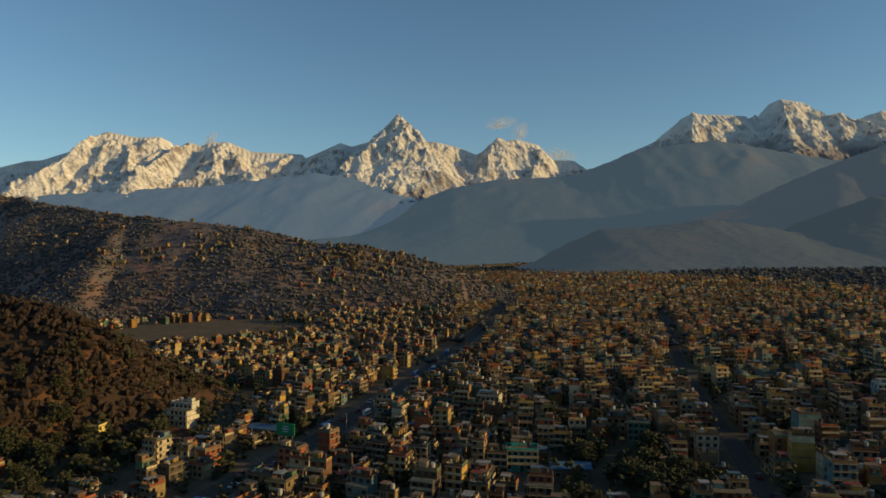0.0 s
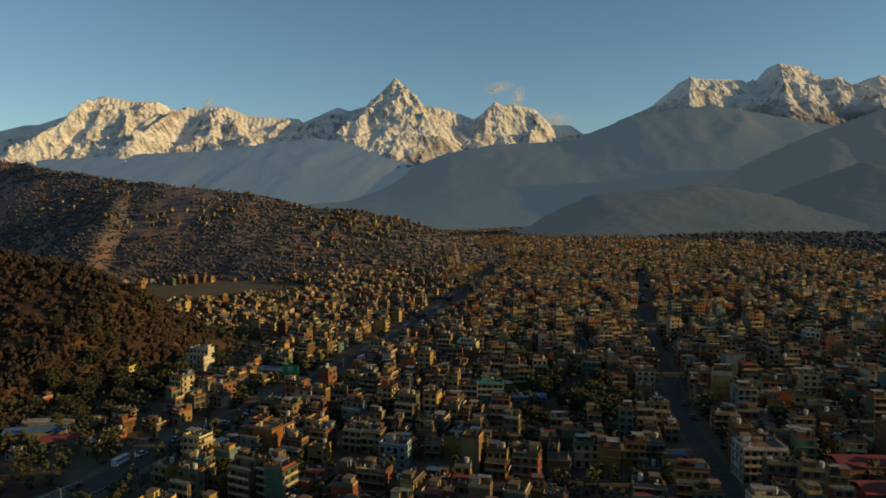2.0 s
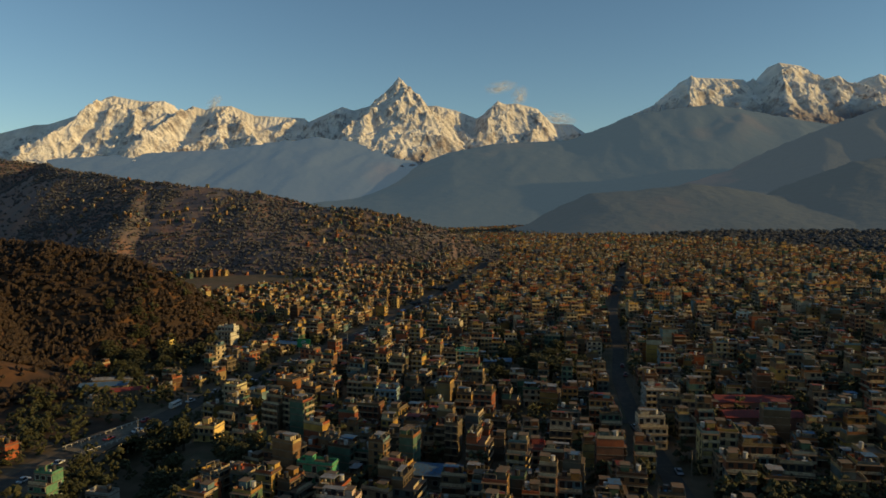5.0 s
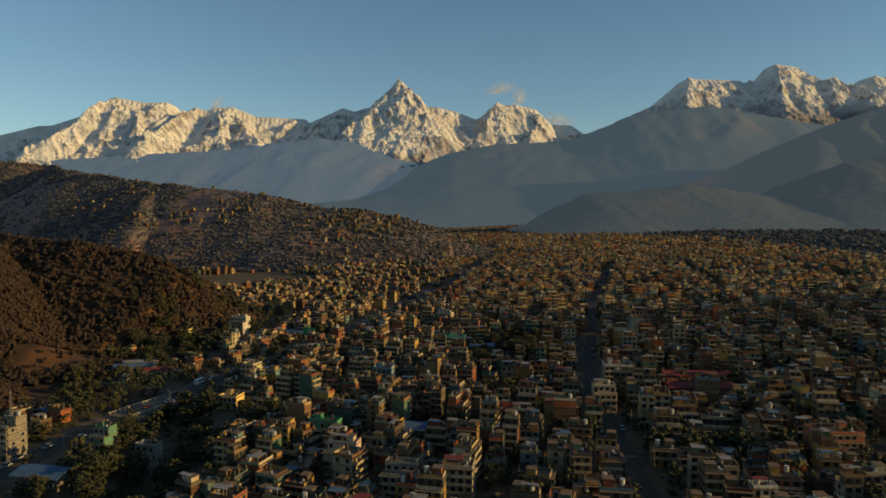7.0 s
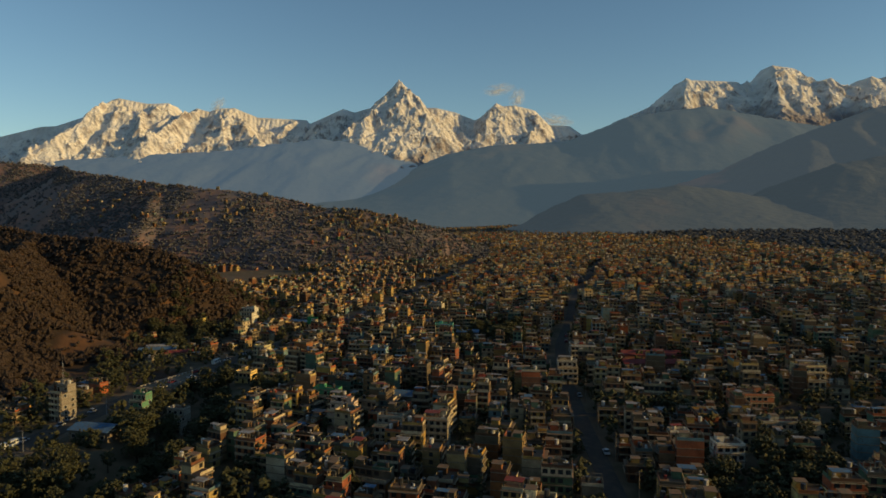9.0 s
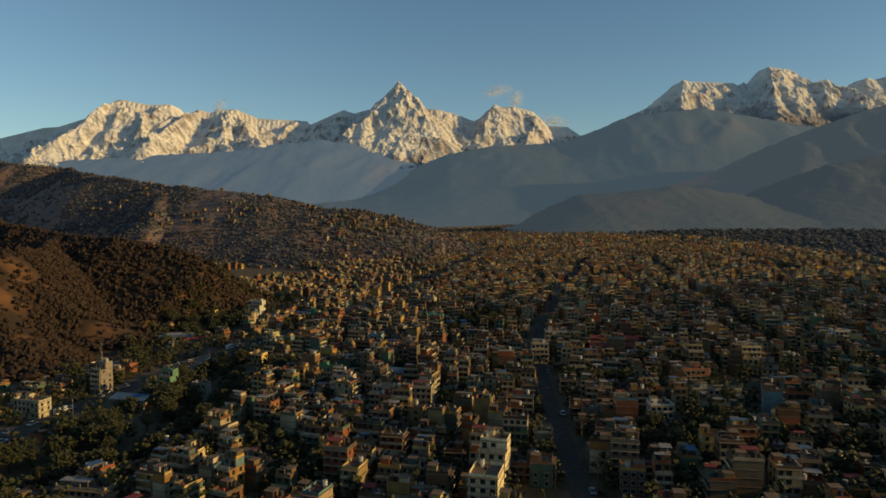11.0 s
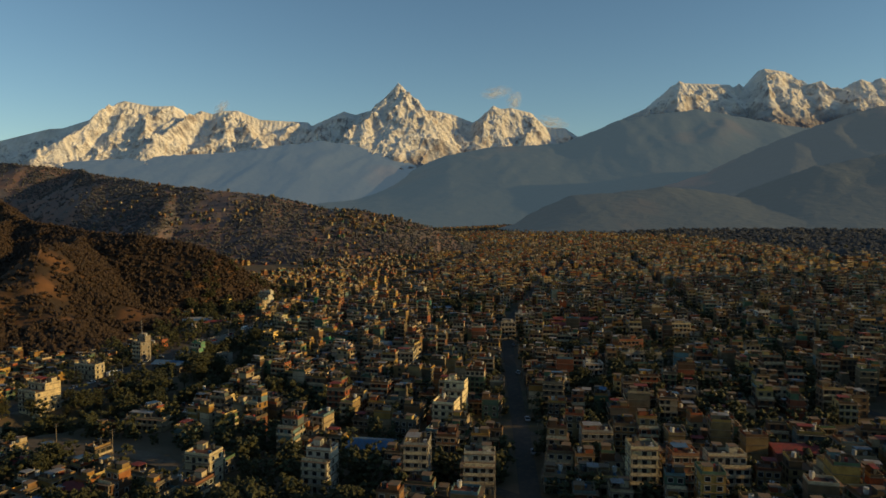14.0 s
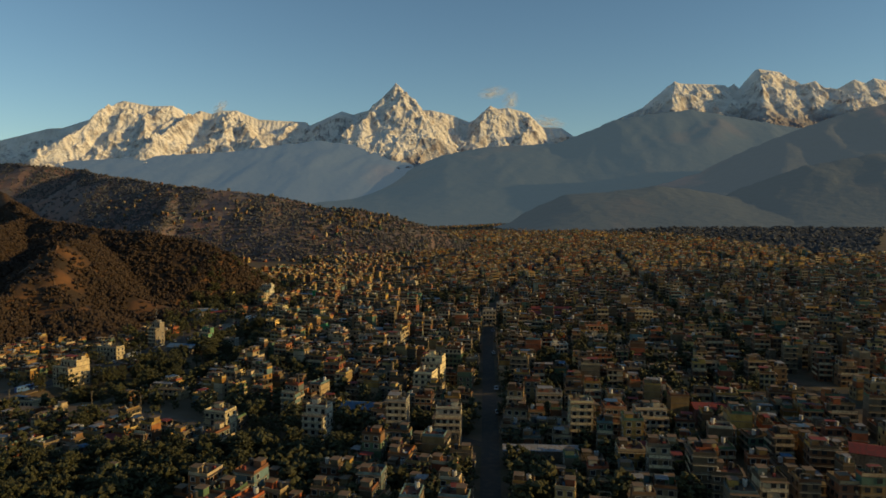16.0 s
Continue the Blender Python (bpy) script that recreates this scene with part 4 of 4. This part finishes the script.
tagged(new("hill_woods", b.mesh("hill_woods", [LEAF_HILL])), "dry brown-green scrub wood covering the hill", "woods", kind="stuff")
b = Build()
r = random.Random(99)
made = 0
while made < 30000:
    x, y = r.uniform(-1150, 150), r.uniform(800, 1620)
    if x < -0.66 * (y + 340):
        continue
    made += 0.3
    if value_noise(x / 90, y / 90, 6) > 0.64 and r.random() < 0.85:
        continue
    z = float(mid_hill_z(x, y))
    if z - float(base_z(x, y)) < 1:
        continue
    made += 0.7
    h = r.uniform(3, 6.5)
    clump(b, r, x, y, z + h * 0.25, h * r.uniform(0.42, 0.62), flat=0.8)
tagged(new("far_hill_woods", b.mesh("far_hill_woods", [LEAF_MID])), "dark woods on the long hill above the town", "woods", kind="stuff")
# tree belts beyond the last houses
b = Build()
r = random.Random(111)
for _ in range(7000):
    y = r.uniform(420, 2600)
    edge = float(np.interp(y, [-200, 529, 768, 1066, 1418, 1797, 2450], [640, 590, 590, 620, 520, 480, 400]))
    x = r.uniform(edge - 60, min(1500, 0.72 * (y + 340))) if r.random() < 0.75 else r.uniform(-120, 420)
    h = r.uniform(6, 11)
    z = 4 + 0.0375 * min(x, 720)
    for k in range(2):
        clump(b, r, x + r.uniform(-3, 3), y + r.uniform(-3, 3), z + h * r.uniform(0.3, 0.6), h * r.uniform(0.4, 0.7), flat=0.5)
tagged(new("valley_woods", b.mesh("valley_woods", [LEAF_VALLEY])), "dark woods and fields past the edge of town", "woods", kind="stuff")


# ---- single structures ----
def hall(name, x, y, w, d, h, turn, roof, wall, label):
    """A long hall under a shallow gable of tin sheets."""
    root = new(name)
    b = Build()
    b.box(-w / 2, w / 2, -d / 2, d / 2, -1.5, h)
    part("wall", b.mesh("wall", [wall]), root)
    rise = d * 0.16
    n = max(3, int(w / 3.2))
    for side in (-1, 1):
        for k in range(n):
            x0, x1 = -w / 2 - 0.4 + k * (w + 0.8) / n, -w / 2 - 0.4 + (k + 1) * (w + 0.8) / n - 0.06
            b = Build()
            yo = side * (d / 2 + 0.6)
            vs = [(x0, yo, h + 0.05), (x1, yo, h + 0.05), (x1, 0, h + rise), (x0, 0, h + rise)]
            vs += [(p[0], p[1], p[2] + 0.12) for p in vs]
            fs = [(4, 5, 6, 7), (3, 2, 1, 0), (0, 1, 5, 4), (1, 2, 6, 5), (2, 3, 7, 6), (3, 0, 4, 7)]
            b.add(vs, fs if side < 0 else [tuple(reversed(f)) for f in fs])
            part("roof_sheet", b.mesh("roof_sheet", [roof]), root)
    for k in range(max(2, int(w / 4))):
        cx = -w / 2 + (k + 0.5) * w / max(2, int(w / 4))
        b = Build()
        put_shape(b, ("win", 0, 0, -1, 0, 1.3, 0.7), (0, 1))
        part("window", b.mesh("window", [FRAME_W, GLASS]), root, m=Matrix.Translation((cx, -d / 2, h * 0.35)))
    root.matrix_basis = pose(x, y, land_z(x, y) + 0.1, 0, 0, turn)
    return tagged(root, label, "hall")


PALE_WALL = mottled("cream_wash", (0.36, 0.29, 0.19), (0.28, 0.22, 0.15), 0.3, (0.15, 0.11, 0.08), 1.5)
hall("market_hall", 131, 146, 28, 9, 5, -4, TIN_RED, BRICK, "long hall with dark red tin roof")
hall("market_hall", 126, 130, 26, 8, 4.5, -4, TIN_RED, BRICK, "second long hall with dark red tin roof")
hall("workshop", 48, 232, 13, 7, 4, -6, TIN_BLUE, CONCRETE, "low workshop with blue tin roof beside trees")
hall("workshop", 15, 96, 13, 9, 4, -12, TIN_BLUE, CONCRETE, "low workshop with blue tin roof between houses")
hall("school_shed", -134, 219, 20, 7, 4, 12, TIN_BLUE, CONCRETE, "low school building with blue tin roof")
hall("school_shed", -118, 208, 15, 6, 4, 18, TIN_RED, CONCRETE, "low school building with red tin roof")
hall("school_shed", -136, 232, 18, 5, 3.5, 10, TIN_GREY, CONCRETE, "low shed with pale grey tin roof under the hill")
hall("depot", -64, 300, 16, 7, 4, -22, TIN_BLUE, CONCRETE, "depot with bright blue tin roof")
hall("garage", -100, 70, 16, 9, 4, -14, TIN_BLUE, CONCRETE, "garage yard with blue tin roof")
hall("shop_row", 75, -125, 24, 5, 4, -5, TIN_GREY, CONCRETE, "shop row under a long pale tin canopy")
hall("workshop", 140, -95, 13, 9, 5, -5, TIN_RED, BRICK, "brick workshop with orange-red tin roof")
hall("workshop", 163, -148, 12, 9, 7, -30, TIN_RED, CONCRETE, "white-walled house with large red tin roof")
hall("farmhouse", -104, -66, 15, 6, 3, -8, TIN_RED, PALE_WALL, "low cream farmhouse with rusty red tin roof")
hall("farmhouse", -66, -92, 12, 6, 3, -14, TIN_RED, PALE_WALL, "low farmhouse with red tin roof beside trees")
hall("workshop", 15, -70, 14, 10, 4, -12, TIN_BLUE, CONCRETE, "low workshop with dark blue tin roof between tall houses")


def billboard(x, y, turn):
    root = new("billboard")
    b = Build()
    b.box(-4, 4, -0.15, 0.15, 3.5, 8.5)
    part("panel", b.mesh("panel", [mottled("green_board", (0.03, 0.20, 0.07), (0.04, 0.26, 0.09), 0.4, rough=0.5)]), root, "green painted advertising panel")
    for z, w in ((7.0, 2.6), (6.0, 3.0), (5.0, 2.0)):
        b = Build()
        b.box(-w / 2, w / 2, -0.19, -0.15, z, z + 0.4)
        part("bar", b.mesh("bar", [mottled("white_lettering", (0.6, 0.6, 0.58), (0.5, 0.5, 0.5), 1.0)]), root)
    for px in (-3, 0, 3):
        b = Build()
        b.tube(px, 0.2, -1, 8.3, 0.14, n=6)
        part("post", b.mesh("post", [TIN_GREY]), root)
    root.matrix_basis = pose(x, y, land_z(x, y), 0, 0, turn)
    tagged(root, "large green billboard on steel posts beside the road", "billboard")


billboard(-55, 288, -18)


PALE_CONCRETE = mottled("pale_concrete", (0.42, 0.38, 0.31), (0.32, 0.28, 0.23), 0.5, (0.18, 0.15, 0.12), 2.0, 0.85)


def bridge():
    root = new("road_bridge")
    ax, ay, bx, by = -108, 138, -92, 172
    n = math.hypot(bx - ax, by - ay)
    m = Matrix.Translation(((ax + bx) / 2, (ay + by) / 2, float(base_z(-100, 155)) + 0.2)) @ Matrix.Rotation(math.atan2(by - ay, bx - ax), 4, "Z")
    b = Build()
    b.box(-n / 2, n / 2, -5.6, 5.6, -0.9, 0.06)
    part("deck", b.mesh("deck", [CONCRETE]), root)
    for side in (-1, 1):
        b = Build()
        k = 14
        vs, fs = [], []
        for i in range(k + 1):
            u = i / k * 2 - 1
            for yy in (side * 5.2, side * 4.4):
                vs += [(u * n / 2 * 0.9, yy, -0.9), (u * n / 2 * 0.9, yy, -1.5 - 5.5 * u * u)]
        for i in range(k):
            o, q = 4 * i, 4 * i + 4
            fs += [(o, q, q + 1, o + 1), (o + 2, o + 3, q + 3, q + 2), (o + 1, q + 1, q + 3, o + 3)]
        b.add(vs, fs)
        part("arch", b.mesh("arch", [PALE_CONCRETE]), root)
        b = Build()
        b.box(-n / 2, n / 2, side * 5.5 - 0.1, side * 5.5 + 0.1, 0.85, 1.05)
        part("rail", b.mesh("rail", [PALE_CONCRETE]), root)
        b = Build()
        b.box(-0.12, 0.12, -0.12, 0.12, 0, 0.85)
        post = b.mesh("rail_post", [PALE_CONCRETE])
        for i in range(16):
            part("rail_post", post, root, m=Matrix.Translation((-n / 2 + (i + 0.5) * n / 16, side * 5.5, 0.06)))
    root.matrix_basis = m
    tagged(root, "concrete arch bridge with railings over a wooded gully", "bridge")


bridge()


# ---- vehicles ----
def car(colour, label, long=4.2, high=1.45, van=False):
    root = new("car" if not van else "bus")
    paint = mottled("car_paint", colour, tuple(v * 0.8 for v in colour), 1.0, rough=0.35, spec=0.5)
    b = Build()
    h0 = 0.75 if not van else high - 0.05
    b.box(-long / 2, long / 2, -0.85, 0.85, 0.3, h0)
    part("body", b.mesh("body", [paint]), root)
    if not van:
        b = Build()
        vs = [(-1.3, -0.75, h0), (1.0, -0.75, h0), (1.0, 0.75, h0), (-1.3, 0.75, h0), (-0.9, -0.62, high), (0.45, -0.62, high), (0.45, 0.62, high), (-0.9, 0.62, high)]
        b.add(vs, [(0, 1, 5, 4), (1, 2, 6, 5), (2, 3, 7, 6), (3, 0, 4, 7)], 0)
        b.add(vs[4:], [(0, 1, 2, 3)], 1)
        part("cabin", b.mesh("cabin", [GLASS, paint]), root)
    else:
        for k in range(5):
            b = Build()
            b.box(-0.42, 0.42, -0.88, 0.88, 1.4, 2.1)
            part("window", b.mesh("window", [GLASS]), root, m=Matrix.Translation((-long / 2 + (k + 0.6) * long / 5.4, 0, 0)))
    b = Build()
    b.tube(0, 0, -0.1, 0.1, 0.33, n=10, t=lambda p: (p[0], p[2], p[1]))
    wheel = b.mesh("wheel", [TANK])
    for x in (-long * 0.3, long * 0.3):
        for yy in (-0.82, 0.82):
            part("wheel", wheel, root, m=Matrix.Translation((x, yy, 0.33)))
    return tagged(root, label, "car" if not van else "bus", "vehicles on the roads")


fleet = [car((0.62, 0.62, 0.6), "white hatchback on the road"), car((0.35, 0.36, 0.38), "silver-grey saloon on the road"), car((0.3, 0.03, 0.03), "dark red hatchback on the road"),
         car((0.6, 0.58, 0.52), "white minibus on the main road", 6.5, 2.5, True), car((0.05, 0.12, 0.3), "blue bus on the main road", 8.5, 2.8, True)]
placed = set()
r = random.Random(5)
for pts, ks in ((MAIN_ROAD[1:11], 46), (STREET[1:7], 7)):
    lengths = [math.hypot(q[0] - p[0], q[1] - p[1]) for p, q in zip(pts[:-1], pts[1:])]
    for k in range(ks):
        u = (k + r.uniform(0.1, 0.9)) / ks * sum(lengths)
        for (ax, ay), (bx, by), L in zip(pts[:-1], pts[1:], lengths):
            if u < L:
                break
            u -= L
        side = r.choice((-1, 1))
        off = side * (r.choice((2.4, 2.4, 4.2)) if ks > 20 else r.choice((1.8, 3.0)))
        x, y = ax + (bx - ax) * u / L + off * (by - ay) / L, ay + (by - ay) * u / L - off * (bx - ax) / L
        i = r.choice((0, 0, 0, 1, 1, 2, 3, 3, 4)) if ks > 20 else r.choice((0, 1, 2))
        m = pose(x, y, float(base_z(x, y)) + 0.18, 0, 0, math.degrees(math.atan2(by - ay, bx - ax)) + (180 if side < 0 else 0))
        if i in placed:
            copy_thing(fleet[i], m)
        else:
            placed.add(i)
            fleet[i].matrix_basis = m



def street_lamp():
    root = new("street_lamp")
    b = Build()
    b.tube(0, 0, -0.5, 7.5, 0.11, 0.07, n=6)
    part("pole", b.mesh("pole", [TIN_GREY]), root)
    b = Build()
    b.box(0.0, 1.6, -0.05, 0.05, 7.35, 7.47)
    part("arm", b.mesh("arm", [TIN_GREY]), root)
    b = Build()
    b.box(1.2, 1.9, -0.14, 0.14, 7.22, 7.35)
    part("lamp_head", b.mesh("lamp_head", [TIN_GREY]), root)
    return tagged(root, "grey steel street lamp at the roadside", "street lamp", "street lamps")


def power_pole():
    root = new("power_pole")
    b = Build()
    b.tube(0, 0, -0.5, 9.5, 0.16, 0.1, n=6)
    part("pole", b.mesh("pole", [CONCRETE]), root)
    for z in (8.3, 9.0):
        b = Build()
        b.box(-1.1, 1.1, -0.06, 0.06, z, z + 0.12)
        part("crossarm", b.mesh("crossarm", [TANK]), root)
    return tagged(root, "concrete power pole with two crossarms", "power pole", "power poles")


def antenna_mast(x, y, z, height):
    """A guyed lattice mast: three legs, rungs between them and a spike."""
    root = new("antenna_mast")
    foot = [(0.35 * math.cos(a), 0.35 * math.sin(a)) for a in (0.5, 2.6, 4.7)]
    for px, py in foot:
        b = Build()
        b.tube(px, py, 0, height, 0.05, 0.04, n=5)
        part("leg", b.mesh("leg", [TIN_GREY]), root)
    for k in range(int(height / 0.9)):
        b = Build()
        zz = 0.5 + 0.9 * k
        for (ax, ay), (bx, by) in zip(foot, foot[1:] + foot[:1]):
            b.add([(ax, ay, zz), (bx, by, zz + 0.4), (bx, by, zz + 0.46), (ax, ay, zz + 0.06), (ax * 0.9, ay * 0.9, zz), (bx * 0.9, by * 0.9, zz + 0.4)], [(0, 1, 2, 3), (4, 5, 1, 0), (3, 2, 5, 4)])
        part("rung", b.mesh("rung", [TIN_GREY]), root)
    b = Build()
    b.tube(0, 0, height - 1.0, height + 2.5, 0.05, 0.02, n=5)
    part("spike", b.mesh("spike", [TIN_GREY]), root)
    root.matrix_basis = pose(x, y, z)
    tagged(root, "grey steel lattice antenna mast on a tower house roof", "antenna mast")


antenna_mast(-125, 96, land_z(-125, 96) + 0.1 + 6 * 2.3 + 0.2, 9.0)
lamp, pole = street_lamp(), power_pole()
spots_l, spots_p = [], []
for pts, off, out in ((MAIN_ROAD[1:10], 6.2, spots_l), (STREET[1:7], 4.6, spots_p), (DIRT_LANE[:4], 4.2, spots_p)):
    for (ax, ay), (bx, by) in zip(pts[:-1], pts[1:]):
        L = math.hypot(bx - ax, by - ay)
        for k in range(max(1, int(L / 28))):
            s = (k + 0.5) / max(1, int(L / 28))
            out.append((ax + s * (bx - ax) + off * (by - ay) / L, ay + s * (by - ay) - off * (bx - ax) / L, math.degrees(math.atan2(by - ay, bx - ax)) + 90))
for thing, spots_ in ((lamp, spots_l), (pole, spots_p)):
    for k, (x, y, a) in enumerate(spots_):
        m = pose(x, y, land_z(x, y), 0, 0, a)
        if k == 0:
            thing.matrix_basis = m
        else:
            copy_thing(thing, m)

# lone houses on the long hill
r = random.Random(17)
b = Build()
spots = [(-357, 1109, 7, 4), (-480, 1140, 9, 2), (-505, 1120, 7, 2), (-255, 1050, 8, 2), (-165, 1003, 9, 2), (-110, 990, 8, 3), (-98, 985, 7, 3), (-60, 985, 8, 3)]
spots += [(-420 + 60 * r.gauss(0, 1), 1010 + 18 * r.gauss(0, 1), 7, 2) for _ in range(16)] + [(-330 + 40 * r.gauss(0, 1), 985 + 12 * r.gauss(0, 1), 7, 2) for _ in range(18)]
spots += [(-85 + 38 * r.gauss(0, 1), 950 + 25 * r.gauss(0, 1), 6.5, r.choice((1, 2, 2, 3))) for _ in range(90)] + [(-560 + 60 * r.gauss(0, 1), 1120 + 40 * r.gauss(0, 1), 7, 2) for _ in range(16)]
for x, y, w, fl in spots:
    z, a = land_z(x, y), radians(r.uniform(-30, 10))

    def t(p, x=x, y=y, z=z, c=math.cos(a), s=math.sin(a)):
        return (x + c * p[0] - s * p[1], y + s * p[0] + c * p[1], z + p[2])

    for pname, kind, shapes in house_shapes(r, w * 0.72, w * 0.6, min(fl, 2) if fl < 4 else fl):
        if pname not in ("post", "water_tank", "balcony_rail"):
            for sh in shapes:
                put_shape(b, sh, (slot_of[kind], 7 if pname in ("slab", "wall") else slot_of[kind]), t)
tagged(new("hill_houses", b.mesh("hill_houses", mats)), "small pale houses dotted over the long hill", "houses", kind="stuff")


# ---- thin clouds by the peaks ----
def cloud_wisp(x, y, z, w, h, turn, seed):
    m, n, l, sh = material("cloud_vapour", 1.0, 0.0, 0.0)
    sh.inputs["Base Color"].default_value = (0.8, 0.8, 0.8, 1)
    tc = n.new("ShaderNodeTexCoord")
    grad = n.new("ShaderNodeTexGradient")
    grad.gradient_type = "SPHERICAL"
    l.new(tc.outputs["Object"], grad.inputs["Vector"])
    mul = n.new("ShaderNodeMath")
    mul.operation = "MULTIPLY"
    l.new(grad.outputs["Fac"], mul.inputs[0])
    l.new(noise_fac(n, l, 1.6 + 0.1 * seed, 8, 0.34, 0.72), mul.inputs[1])
    l.new(mul.outputs[0], sh.inputs["Alpha"])
    b = Build()
    k = 24
    vs = [(math.cos(6.2832 * i / k), 0.06, math.sin(6.2832 * i / k)) for i in range(k)] + [(0, -0.06, 0), (0, 0.1, 0)]
    b.add(vs, [(i, (i + 1) % k, k) for i in range(k)] + [((i + 1) % k, i, k + 1) for i in range(k)])
    ob = new("cloud", b.mesh("cloud", [m]))
    ob.matrix_basis = pose(x, y, z, 0, turn, 0) @ Matrix.Diagonal((w, h, h, 1))
    tagged(ob, "thin wisp of white cloud beside a peak", "cloud", kind="structure")


cloud_wisp(565, 4480, 905, 120, 46, -10, 1)
cloud_wisp(690, 4480, 850, 75, 60, -55, 2)
cloud_wisp(960, 4480, 700, 130, 50, 10, 3)
cloud_wisp(-1330, 4480, 790, 70, 40, -40, 4)
